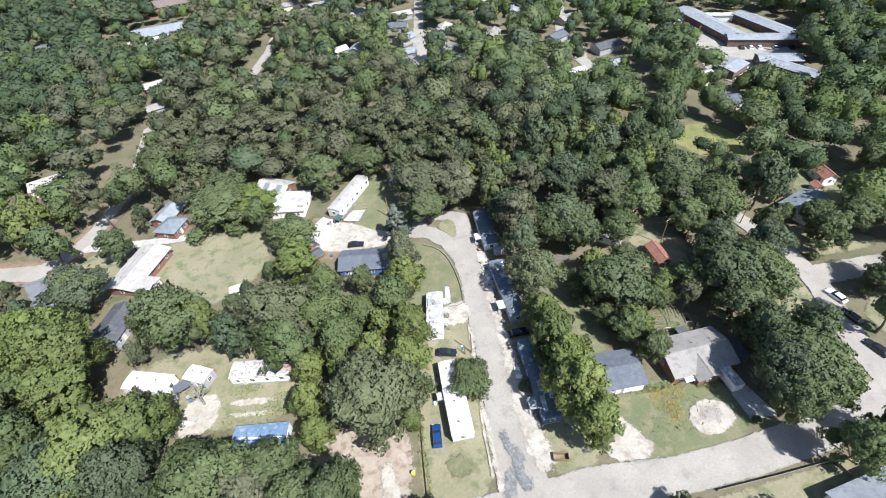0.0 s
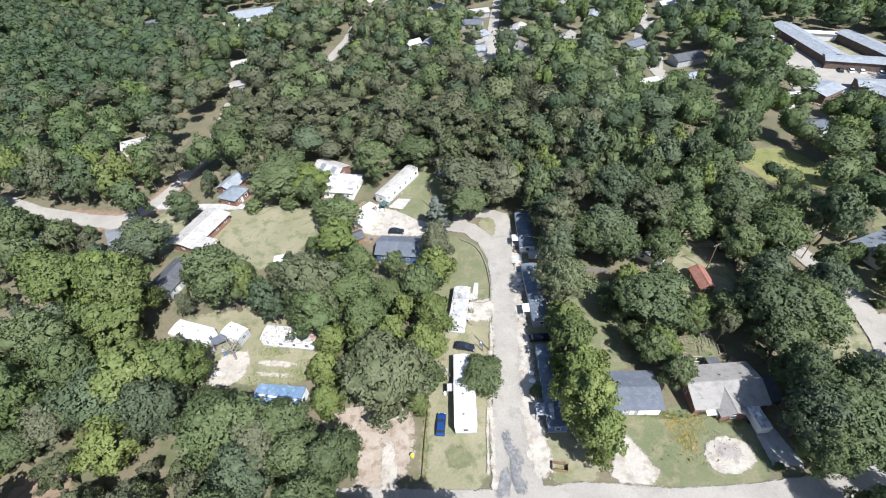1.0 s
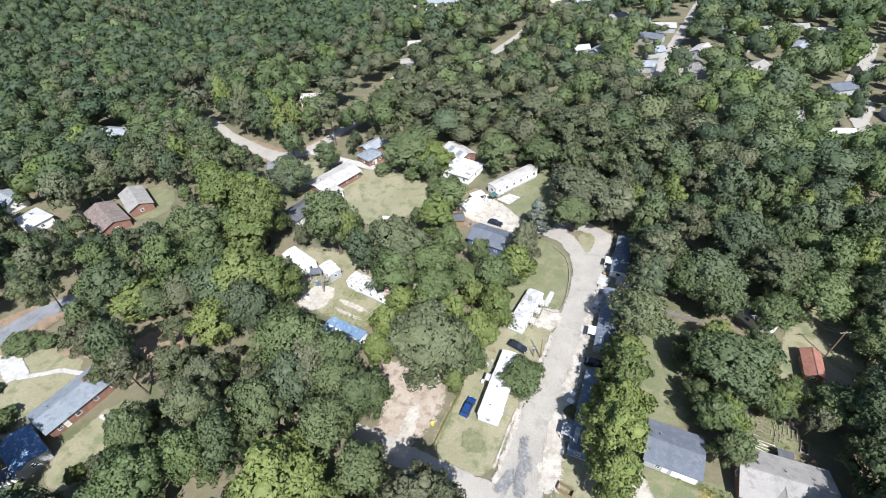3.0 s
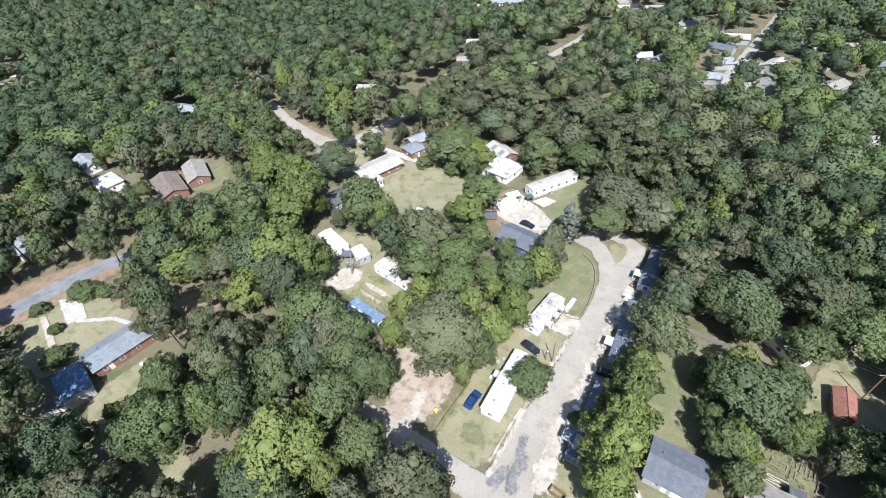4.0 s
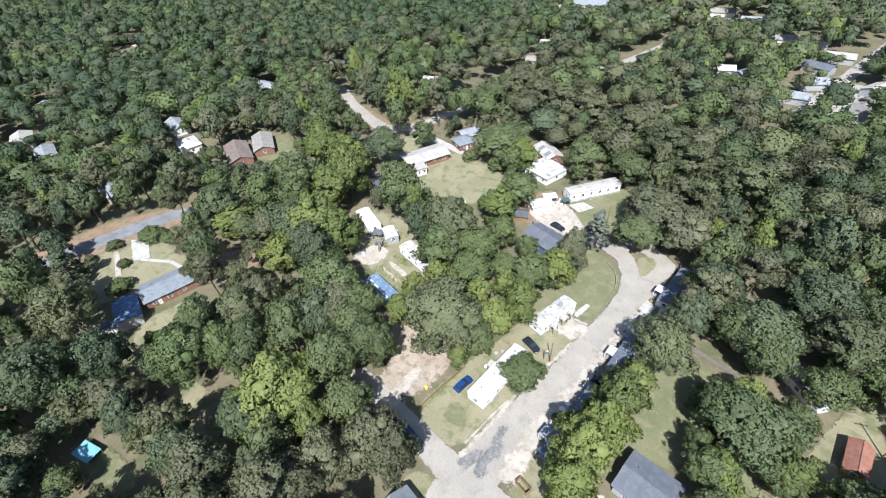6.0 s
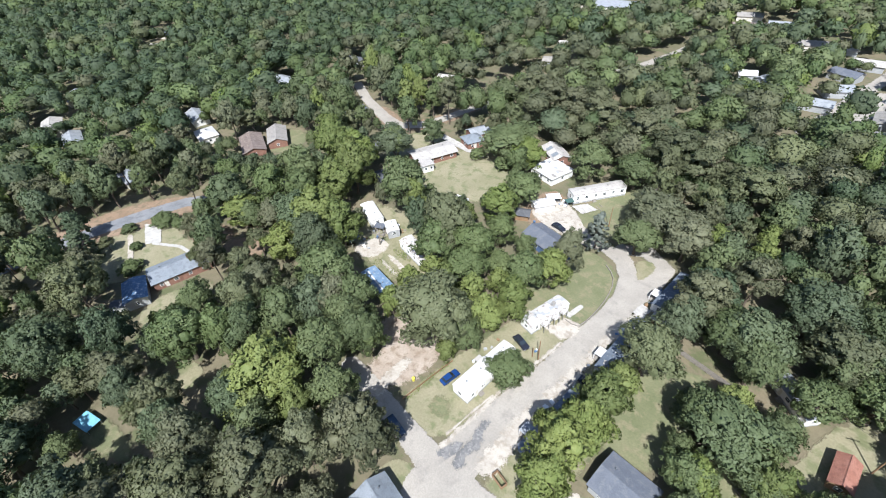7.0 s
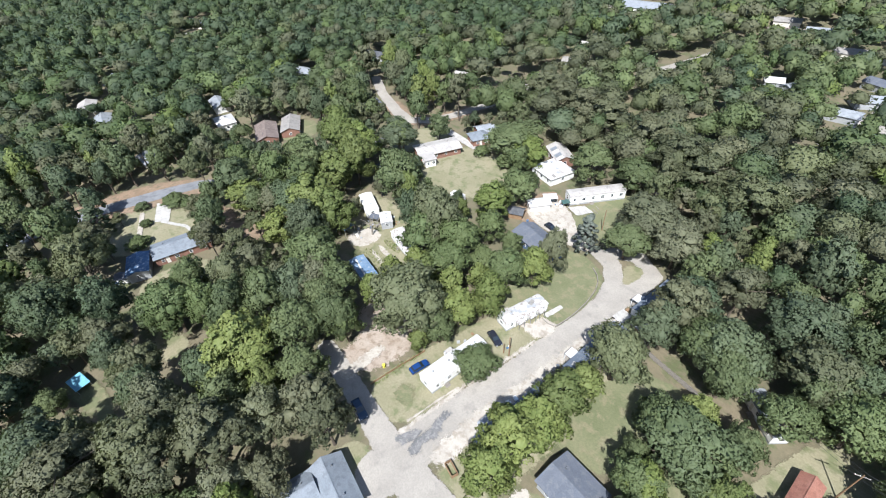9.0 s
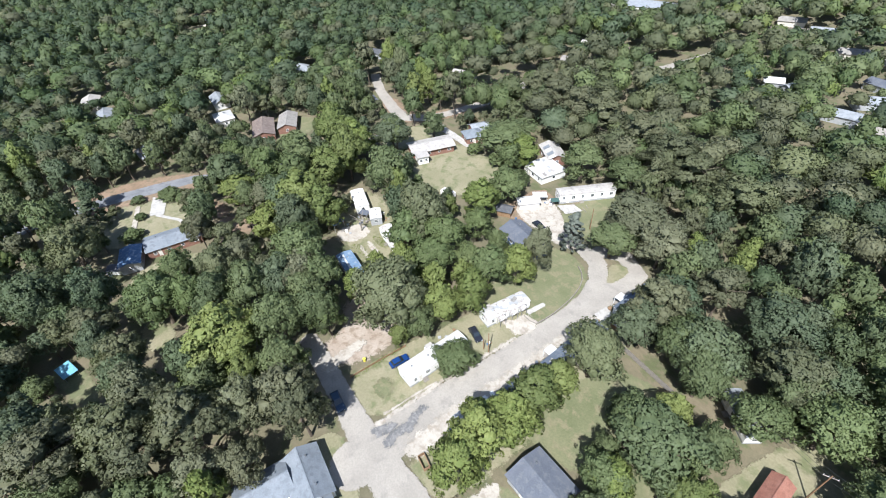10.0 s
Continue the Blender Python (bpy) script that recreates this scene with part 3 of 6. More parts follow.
def house(x, y, turn, L, W, roof, wall, label, form="gable", wall_h=2.7, rise=1.5, over=0.45, vents=2, chimney=False, far=False, name="house", category="house"):
    e = thing(name, at(x, y, turn), label, category)
    HOUSES.append((x, y, L, W))
    if form == "gable":
        part("wall", gable_walls(L, W, wall_h, rise), wall, e)
        slab = part("roof", gable_slabs(L, W, wall_h, rise, over), roof, e)
        part("ridge_cap", box(-L / 2 - over, L / 2 + over, -0.13, 0.13, wall_h + rise + 0.11, wall_h + rise + 0.17, 0.02), roof, slab)
    elif form == "hip":
        part("wall", box(-L / 2, L / 2, -W / 2, W / 2, 0, wall_h), wall, e)
        part("roof", hip_slab(L, W, wall_h, rise, over), roof, e)
    else:
        part("wall", box(-L / 2, L / 2, -W / 2, W / 2, 0, wall_h), wall, e)
        slab = part("roof", box(-L / 2 - over, L / 2 + over, -W / 2 - over, W / 2 + over, wall_h, wall_h + 0.18, 0.03), roof, e)
        for k in range(1, int(L / 1.6)):
            part("seam", box(-L / 2 + 1.6 * k, -L / 2 + 1.6 * k + 0.06, -W / 2 - over, W / 2 + over, wall_h + 0.18, wall_h + 0.22), roof, slab)
    if not far:
        wall_windows(e, L, W, wall_h)
        for k in range(vents):
            vx, vy = -L * 0.3 + L * 0.6 * k / max(1, vents - 1), W * 0.17
            vz = wall_h + rise * (1 - vy / (W / 2)) if form != "flat" else wall_h + 0.1
            part("roof_vent", tube((vx, vy, vz), (vx, vy, vz + 0.5), 0.16, 0.14), "metal_grey", e)
        if chimney:
            part("chimney", box(L * 0.2 - 0.4, L * 0.2 + 0.4, -0.35, 0.35, wall_h, wall_h + rise + 0.9, 0.03), "brick", e)
    return e


def arched_roof(L, W, wall_h, rise, over=0.1, seg=8):
    """The shallow bowed roof of a mobile home, with raised seams across it."""
    bm = bmesh.new()

    def rib(x, lift):
        return [bm.verts.new((x, (W / 2 + over) * (2 * i / seg - 1), wall_h + lift + rise * (1 - (2 * i / seg - 1) ** 2))) for i in range(seg + 1)]

    x, prev = -L / 2 - over, None
    while x < L / 2 + over:
        for dx, lift in ((0, 0.06), (0.06, 0.12), (0.12, 0.06), (min(1.3, L / 2 + over - x), 0.06)):
            cur = rib(x + dx, lift)
            if prev:
                for i in range(seg):
                    bm.faces.new((prev[i], prev[i + 1], cur[i + 1], cur[i]))
            prev = cur
        x += 1.3
    bmesh.ops.remove_doubles(bm, verts=bm.verts, dist=0.001)
    bmesh.ops.recalc_face_normals(bm, faces=bm.faces)
    rim = [ed for ed in bm.edges if ed.is_boundary]
    low = bmesh.ops.extrude_edge_only(bm, edges=rim)
    for v in low["geom"]:
        if isinstance(v, bmesh.types.BMVert):
            v.co.z -= 0.14
    return bm


def mobile_home(x, y, turn, L, W, roof, wall, label, wall_h=2.9, porch=0, steps=True, rise=0.32):
    e = thing("mobile_home", at(x, y, turn), label, "mobile home", "mobile homes")
    part("body", box(-L / 2, L / 2, -W / 2, W / 2, 0.6, wall_h + 0.05, 0.04), wall, e)
    part("skirting", box(-L / 2 + 0.08, L / 2 - 0.08, -W / 2 + 0.08, W / 2 - 0.08, 0, 0.6), "siding_grey", e)
    part("roof", arched_roof(L, W, wall_h, rise), roof, e)
    wall_windows(e, L, W, wall_h + 0.7, 3.0)
    for k in (-0.25, 0.2):
        part("roof_vent", tube((L * k, 0.3, wall_h + rise), (L * k, 0.3, wall_h + rise + 0.35), 0.18, 0.18), "metal_grey", e)
    if steps:
        for k in range(3):
            part("step", box(-L * 0.1 - 0.6, -L * 0.1 + 0.6, -W / 2 - 0.3 * (k + 1), -W / 2 - 0.3 * k - 0.005, 0, 0.55 - 0.18 * k), "wood_grey", e)
    if porch:
        p = part("porch_roof", box(-1.3, 1.3, -0.9, 0.9, 2.45, 2.57, 0.02), "roof_white" if porch > -5.2 else "roof_blue_grey", e)
        p.matrix_basis = at(porch, W / 2 + 1.0)
        part("porch_deck", box(-1.3, 1.3, -0.9, 0.9, 0.4, 0.52), "wood_grey", p)
        for sx in (-1.2, 1.2):
            part("post", box(sx - 0.05, sx + 0.05, 0.78, 0.88, 0, 2.45), "trim_white", p)
    return e


def car(x, y, turn, paint, label, kind="car", L=4.7, W=1.82, H=1.5):
    e = thing(kind, at(x, y, turn), label, "car")
    prof = [(-L / 2, 0.35), (-L / 2 + 0.05, 0.85), (-L * 0.42, 0.95), (L * 0.18, 0.98), (L * 0.40, 0.86), (L / 2 - 0.05, 0.70), (L / 2, 0.35)]

    def slab(points, half, inset):
        bm = bmesh.new()
        top = max(z for _, z in points)
        sides = [[bm.verts.new((px, s * (half - inset * (pz - points[0][1]) / (top - points[0][1])), pz)) for px, pz in points] for s in (-1, 1)]
        bm.faces.new(sides[0])
        bm.faces.new(sides[1][::-1])
        for i in range(len(points)):
            j = (i + 1) % len(points)
            bm.faces.new((sides[0][j], sides[0][i], sides[1][i], sides[1][j]))
        bmesh.ops.recalc_face_normals(bm, faces=bm.faces)
        bmesh.ops.bevel(bm, geom=list(bm.edges), offset=0.05, segments=2, affect="EDGES")
        return bm

    part("body", slab(prof, W / 2, 0.06), paint, e)
    part("cabin_glass", slab([(-L * 0.40, 0.93), (-L * 0.33, H - 0.1), (L * 0.05, H - 0.06), (L * 0.21, 0.93)], W / 2 - 0.08, 0.16), "window_glass", e)
    part("roof_panel", slab([(-L * 0.335, H - 0.14), (-L * 0.31, H - 0.02), (L * 0.02, H), (L * 0.065, H - 0.12)], W / 2 - 0.2, 0.05), paint, e)
    for sx in (-0.31, 0.31):
        for s in (-1, 1):
            w = part("wheel", tube((sx * L, s * (W / 2 - 0.2), 0.33), (sx * L, s * (W / 2 + 0.01), 0.33), 0.33, 0.33, 14), "tyre", e)
            part("rim", tube((sx * L, s * (W / 2 - 0.05), 0.33), (sx * L, s * (W / 2 + 0.02), 0.33), 0.19, 0.19, 10), "metal_grey", w)
    for s in (-1, 1):
        part("headlight", box(L / 2 - 0.18, L / 2 - 0.02, s * 0.62 - 0.16, s * 0.62 + 0.16, 0.58, 0.70, 0.03), "trim_white", e)
    return e


# the trailer park
mobile_home(8.95, 36.5, 91, 9.8, 4.3, "roof_white", "siding_white", "white mobile home with bright bowed roof beside the lane")
mobile_home(8.6, 44.9, 90, 6.6, 3.7, "roof_white", "siding_white", "white extension behind a mobile home", 2.6, steps=False)
mobile_home(8.1, 62.0, 82, 12.6, 3.9, "roof_patchy", "siding_white", "old mobile home with patched flaking white roof", 2.6)
mobile_home(26.8, 40.8, 90, 18.6, 3.7, "roof_metal", "siding_blue", "long mobile home with stained blue grey metal roof", 2.7, porch=-5.5)
mobile_home(26.9, 66.1, 92, 18.6, 3.9, "roof_metal", "siding_grey", "long mobile home with dark stained roof and white porch", 2.7, porch=-5.0)
mobile_home(27.0, 89.6, 90, 15.2, 4.0, "roof_metal", "siding_white", "mobile home with grey metal roof under trees", 2.7, porch=-3.5)
mobile_home(-12.0, 115.9, 59.5, 18.6, 4.3, "roof_cream", "siding_white", "white mobile home with a long pale roof", 3.3, steps=True)
mobile_home(-57.4, 57.0, -17, 10.4, 4.3, "roof_white", "siding_white", "white mobile home among trees", 2.9)
mobile_home(-46.6, 56.8, -25, 5.5, 3.6, "roof_white", "siding_grey", "small white roofed trailer", 2.6)
mobile_home(-32.3, 55.0, -8, 13.2, 4.2, "roof_patchy", "siding_white", "mobile home with flaking white roof", 2.9)
mobile_home(-30.4, 39.4, -6, 10.6, 4.4, "roof_blue", "siding_white", "mobile home with a blue and white roof", 2.9)
mobile_home(57.6, 78.9, -38, 10.0, 3.6, "roof_blue_grey", "siding_white", "white trailer deep under trees", 2.7)
house(-7.3, 84.1, -8, 14.2, 7.2, "roof_slate", "siding_blue", "blue house with slate grey gable roof", wall_h=3.0, rise=1.5)
garage_house = house(42.9, 38.8, -1, 9.0, 7.8, "roof_slate", "siding_grey", "low house with slate grey roof and white garage door", wall_h=2.8, rise=1.0, vents=1)
garage_door = part("garage_door", box(0.2, 4.3, -3.99, -3.92, 0.05, 2.35, 0.01), "trim_white", garage_house, "wide white garage door")
for k in range(4):
    part("door_rib", box(0.2, 4.3, -4.02, -3.99, 0.3 + 0.52 * k, 0.34 + 0.52 * k), "siding_white", garage_door)
house(60.4, 39.5, 3, 13.8, 8.8, "roof_tan", "brick", "brick house with pale tan shingle roof", wall_h=2.7, rise=1.5, vents=3)
house(-72.0, 96.6, 72, 16.2, 8.6, "roof_cream", "brick", "long ranch house with pale cream roof", wall_h=2.8, rise=0.9, over=0.7)
house(-68.6, 89.6, 72, 4.0, 7.0, "roof_cream", "siding_white", "flat porch wing of a ranch house", "flat", 2.9, vents=0)
house(-70.6, 121.6, 70, 9.5, 6.4, "roof_blue_grey", "brick", "small house with a weathered grey blue gable roof", wall_h=2.7, rise=1.3)
house(-67.8, 114.4, 70, 7.0, 6.8, "roof_steel", "brick", "square front wing with grey blue hip roof", "hip", 2.7, 1.9, vents=0)
house(-71.6, 76.4, 75, 11.5, 7.2, "roof_dark", "siding_grey", "house with dark shingle roof in deep shade", wall_h=2.8, rise=1.3)
house(-30.8, 116.8, -10, 10.5, 10.0, "roof_white", "siding_white", "building with a bright white flat roof", "flat", 2.7, vents=1)
house(-36.6, 127.0, -30, 11.0, 6.5, "roof_cream", "brick", "red brick house with patched metal roof", wall_h=3.0, rise=1.3)
house(68.1, 68.6, 92, 6.4, 3.1, "roof_red", "wood_brown", "shed with rusty red metal roof", wall_h=2.5, rise=0.9, vents=0)
house(130.6, 88.0, 84, 6.0, 3.9, "roof_red", "siding_white", "white shed with red roof", wall_h=3.0, rise=1.2, vents=0)
house(125.4, 84.0, 84, 2.4, 2.2, "roof_red", "siding_white", "tiny white shed with red roof", wall_h=2.0, rise=0.6, vents=0, far=True)
house(115.6, 76.6, 20, 11.0, 8.0, "roof_steel", "siding_white", "house with blue grey roof beside a lawn", wall_h=2.8)
house(73.5, 7.0, 8, 13, 8, "roof_blue_grey", "siding_white", "house with pale grey roof by the street", wall_h=2.8)
house(-77.6, 2.4, 83, 15.5, 8.0, "roof_steel", "brick", "low brick ranch house with slate grey roof", wall_h=2.8, rise=1.2, chimney=True)
house(-75.8, -10.0, -12, 9.0, 5.4, "tarp_blue", "siding_grey", "shed covered with a blue tarpaulin", wall_h=3.0, rise=0.7, vents=0, name="shed", category="shed")
house(-133.6, 51.2, 162, 16.5, 8.6, "roof_brown", "brick", "brick house with brown shingle roof", wall_h=2.8)
house(-133.0, 62.0, 155, 14.5, 7.5, "roof_tan", "brick", "brick house with light brown roof", wall_h=2.8)
house(-158, 41, 175, 10.5, 7.5, "roof_white", "siding_white", "house with a bright white roof", "hip", wall_h=3.0)
house(-181, 45.5, 175, 13, 7, "roof_blue_grey", "siding_white", "house with blue grey roof among trees", wall_h=3.0)
house(-200, -2.6, 175, 15, 7, "roof_blue_grey", "siding_grey", "house with grey blue roof among trees", wall_h=3.0)
house(16.0, 6.0, -5, 9.8, 6.6, "roof_steel", "siding_white", "house with blue grey shingle roof at the corner", wall_h=2.9, rise=1.7)
house(13.4, -1.2, 85, 9.0, 6.4, "roof_steel", "siding_white", "rear wing of the corner house", wall_h=2.9, rise=1.6)

house(60.2, 36.2, 93, 5.6, 4.6, "roof_tan", "brick", "front gable of a tan roofed house", wall_h=2.6, rise=1.2, vents=0)


def patches(x, y, turn, L, W, z, count, seed, label):
    """Loose sheets nailed over a leaking roof."""
    g = random.Random(seed)
    for k in range(count):
        ob = part("roof_sheet", box(-g.uniform(0.4, 1.2), g.uniform(0.4, 1.2), -g.uniform(0.3, 0.7), g.uniform(0.3, 0.7), 0, 0.03), g.choice(("roof_white", "siding_grey", "roof_white", "roof_tan", "roof_cream", "siding_grey")))
        u, v = g.uniform(-L / 2 + 1, L / 2 - 1), g.uniform(-W / 2 + 0.7, W / 2 - 0.7)
        a = radians(turn)
        ob.matrix_basis = at(x + u * math.cos(a) - v * math.sin(a), y + u * math.sin(a) + v * math.cos(a), turn + g.uniform(-25, 25), z + 0.05 * k / count)
        tagged(ob, label, "roof sheet", "loose roof sheets")


patches(8.1, 62.0, 82, 12.6, 3.9, 3.02, 34, 4, "loose pale sheet on an old trailer roof")
patches(-32.3, 55.0, -8, 13.2, 4.2, 3.32, 10, 6, "loose pale sheet on a flaking trailer roof")
patches(26.8, 40.8, 90, 18.6, 3.7, 3.12, 9, 8, "pale scrap lying on a dark trailer roof")
patches(26.9, 66.1, 92, 18.6, 3.9, 3.12, 7, 9, "pale scrap lying on a dark trailer roof")
patches(-30.8, 116.8, -10, 10.5, 10.0, 2.94, 8, 3, "loose sheet on a white flat roof")
for k in range(4):
    panel = part("roof_panel", box(-0.9, 0.9, -1.2, 1.2, 0, 0.06, 0.01), "roof_white" if k % 2 else "roof_steel")
    panel.matrix_basis = pose(-39.2 + 2.1 * k, 126.2 - 1.2 * k, 3.85, 24, 0, -30)
    tagged(panel, "pale sheet panel on a metal roof", "roof panel", "roof panels")
porch = house(21.2, 6.6, -5, 2.6, 3.0, "roof_steel", "siding_white", "small gabled porch of the corner house", wall_h=2.5, rise=0.9, over=0.3, vents=0, far=True, name="porch", category="porch")

# cars
car(4.0, 33.4, 86, "car_blue", "bright blue saloon car parked on grass")
car(9.1, 51.8, -14, "car_black", "black saloon car parked on grass")
car(-10.6, 93.4, -6, "car_black", "black car in front of a blue house")
car(100.9, 47.6, 105, "car_white", "white hatchback parked along the street")
car(99.6, 41.8, 105, "car_black", "dark car parked along the street")
car(98.2, 33.6, 105, "car_black", "dark car parked along the street")
car(26.4, 53.6, 4, "car_black", "dark car between two mobile homes")
car(4.4, 17.6, -6, "car_navy", "dark blue car parked in the shade of trees", "car", 5.2, 1.95, 1.75)

for x, y, turn, paint in ((163.0, 226, 95, "car_white"), (163.4, 221, 95, "car_red"), (163.8, 216.5, 95, "car_navy"), (164.2, 212.5, 95, "car_white"), (170.6, 184.6, 70, "car_black"), (174.2, 183.4, 70, "car_white"), (177.6, 182.2, 70, "car_white"), (183.6, 179.4, 70, "car_white"), (189.6, 177, 70, "car_black")):
    car(x, y, turn, paint, "car parked on a school car park")
car(90.4, 176.2, 20, "car_white", "white car in front of a far house")

# houses and halls further out in the woods
for x, y, turn, L, W, roof, label in (
    (22, 294, 10, 15, 9, "roof_cream", "far house with a pale roof"), (18, 274, -15, 14, 9, "roof_slate", "far house with a slate roof"),
    (43, 258, 70, 14, 9, "roof_cream", "far house with a white roof"), (17, 231, 8, 16, 8, "roof_blue_grey", "far white house with a pale blue roof"),
    (42, 229, 95, 15, 9, "roof_tan", "far house with a tan roof"), (20, 252, 35, 13, 9, "roof_blue_grey", "far house with a pale blue roof"),
    (44, 210, 70, 12, 8, "roof_cream", "far house with a pale roof"),
    (62, 268, 60, 13, 8, "roof_blue_grey", "far house with a blue grey roof"), (66, 240, 60, 13, 8, "roof_cream", "far house with a pale roof"), (8, 312, 20, 13, 8, "roof_cream", "far house with a pale roof"), (110, 248, 30, 12, 8, "roof_cream", "far house with a pale roof"), (96, 224, 30, 12, 8, "roof_slate", "far house with a slate roof"), (74, 190, 20, 11, 8, "roof_cream", "far house with a pale roof"), (-15, 247, 30, 9, 5, "roof_white", "far long white roofed house"), (88, 179, 20, 12, 8, "roof_white", "far house with a white roof"),
    (107, 182, 20, 13, 8, "roof_blue_grey", "far house with a blue grey roof"), (132, 283, 15, 12, 8, "roof_white", "far house with a white roof"), (145, 282, 15, 12, 8, "roof_blue_grey", "far house with a pale blue roof"), (-186, 139, 20, 14, 8, "roof_dark", "far house with a dark roof"), (114, 204, 15, 16, 9, "roof_dark", "far house with a dark roof"), (73, 297, 20, 14, 9, "roof_cream", "far house with a pale roof"), (88, 305, 10, 13, 9, "roof_cream", "far house with a pale roof"), (87, 273, 70, 13, 9, "roof_blue_grey", "far house with a blue grey roof"), (100, 300, 15, 13, 9, "roof_tan", "far house with a tan roof"), (54, 294, 30, 12, 8, "roof_slate", "far house with a slate roof"), (-6, 246, 70, 11, 8, "roof_blue_grey", "far house with a blue grey roof"),
    (-82, 240, 30, 16, 9, "roof_brown", "far house with a brown roof"), (-107, 234, 25, 12, 7, "roof_cream", "far pale roofed house"),
    (-99, 206, 25, 8, 5, "roof_tan", "far small building with a tan roof")):
    house(x, y, turn, 0.85 * L, 0.85 * W, "roof_tan" if "cream" in roof and x > 50 else roof, "siding_grey", label + " among trees", wall_h=3.0, far=True)
for x, y, turn, L, W, roof, label in (
    (-200, 322, 20, 14, 8, "roof_slate", "far house with a grey roof"), (-154, 314, 30, 14, 8, "roof_tan", "far house with a tan roof"),
    (-29, 338, 20, 15, 9, "roof_blue_grey", "far house with a grey blue roof"), (-51, 348, 20, 14, 9, "roof_tan", "far house with a tan roof"),
    (134, 158, 20, 10, 7, "roof_white", "far house with a white roof"), (133, 137, 15, 11, 7, "roof_slate", "far house with a grey roof"),
    (-259, 10, 170, 15, 8, "roof_blue_grey", "far house with a blue grey roof"), (-224, -7, 170, 18, 8, "roof_cream", "far house with a pale roof"),
    (-126.5, 97, 100, 11, 7, "roof_slate", "house with a grey roof"), (-189, 96, 10, 14, 8, "roof_blue_grey", "far house with a blue grey roof"),
    (-313, 70, 20, 20, 11, "roof_tan", "far house with a tan roof"), (-352, 84, 20, 26, 12, "roof_slate", "far house with a grey roof"),
    (-122, 153, 20, 11, 8, "roof_cream", "far pale roofed house"),
    (-43, 325, 30, 18, 11, "roof_brown", "far tall brick house with a brown roof"), (-6, 310, 20, 14, 9, "roof_tan", "far house with a tan roof"),
    (-144, 7, 10, 11, 7, "roof_blue_grey", "house with a bluish roof")):
    house(x, y, turn, L, W, roof, "brick" if "brick" in label else "siding_cream", label + " among trees", wall_h=3.0, far=True)
house(-128, 318, 12, 30, 20, "roof_blue_grey", "siding_white", "far large hall with pale blue grey roof", wall_h=5.5, rise=2.0, far=True, name="hall", category="hall")
house(-140, 384, 15, 34, 20, "roof_brown", "brick", "far large hall with a brown roof", wall_h=5.5, rise=2.5, far=True, name="hall", category="hall")
for x, y, turn, L, W in ((171.5, 214, 91, 44, 9), (181, 186, -22, 30, 8), (193.5, 201, 96, 36, 8), (172, 163.5, -20, 16, 8), (150, 163, 30, 12, 9), (171, 152, -68, 18, 7)):
    house(x, y, turn, L, W, "roof_blue_grey", "brick_dark", "long brick school wing with pale grey metal roof", wall_h=3.6, rise=0.9, far=True, name="school_wing", category="school")
house(181, 222, -22, 16, 4, "roof_white", "siding_white", "covered white walkway of a school", "flat", 3.0, far=True, name="walkway", category="walkway")


# ---------------------------------------------------------------- yard things
def pole(x, y, h, label, arm=True):
    e = thing("utility_pole", at(x, y, 25), label, "utility pole", "utility poles")
    part("shaft", tube((0, 0, 0), (0, 0, h), 0.15, 0.10), "wood_brown", e)
    if arm:
        part("crossarm", box(-1.1, 1.1, -0.06, 0.06, h - 0.6, h - 0.48), "wood_grey", e)
        for k in (-1.0, -0.35, 0.35, 1.0):
            part("insulator", tube((k, 0, h - 0.48), (k, 0, h - 0.3), 0.05, 0.04), "trim_white", e)
    return e


def wire(p, q, sag, label):
    """A slack line between two poles."""
    c = bpy.data.curves.new("power_line", "CURVE")
    c.dimensions, c.bevel_depth = "3D", 0.02
    s = c.splines.new("POLY")
    s.points.add(12)
    for i, pt in enumerate(s.points):
        t = i / 12
        pt.co = (p[0] + t * (q[0] - p[0]), p[1] + t * (q[1] - p[1]), p[2] + t * (q[2] - p[2]) - sag * 4 * t * (1 - t), 1)
    c.materials.append(M["cable"])
    tagged(new("power_line", c), label, "power line")


pole(14.7, 51.0, 7.0, "bare wooden pole beside the lane", False)
pole(13.2, 50.8, 3.4, "short wooden meter pole beside the lane", False)
pole(-0.1, 104.2, 7.5, "wooden pole on a green lawn", False)
pole(71.8, 73.6, 9.0, "wooden utility pole behind a red roofed shed")
pole(31.0, 83.0, 9.5, "wooden utility pole among trees")
pole(96.5, 76.0, 9.5, "wooden utility pole beside a street")
for off in (-0.9, 0.0, 0.9):
    wire((31.0 + off * 0.2, 83.0 + off, 9.2), (71.8 + off * 0.2, 73.6 + off, 8.7), 0.8, "slack black power line between poles")
    wire((71.8 + off * 0.2, 73.6 + off, 8.7), (96.5 + off * 0.2, 76.0 + off, 9.2), 0.6, "slack black power line between poles")


def board_fence(points, h, material, label, board=1.2):
    """Posts with panels of boards between them."""
    x0, y0 = points[0]
    e = thing("fence", at(x0, y0), label, "fence")
    for (ax, ay), (bx, by) in zip(points, points[1:]):
        ln = math.hypot(bx - ax, by - ay)
        n = max(1, round(ln / board))
        turn = math.degrees(math.atan2(by - ay, bx - ax))
        for k in range(n):
            px, py = ax + (bx - ax) * k / n - x0, ay + (by - ay) * k / n - y0
            w = ln / n
            p = part("panel", box(0.06, w - 0.01, -0.02, 0.02, 0.08, h * (0.97 + 0.05 * random.random())), material, e)
            p.matrix_basis = at(px, py, turn)
            q = part("post", box(-0.05, 0.05, -0.05, 0.05, 0, h + 0.08), material, e)
            q.matrix_basis = at(px, py, turn)
    return e


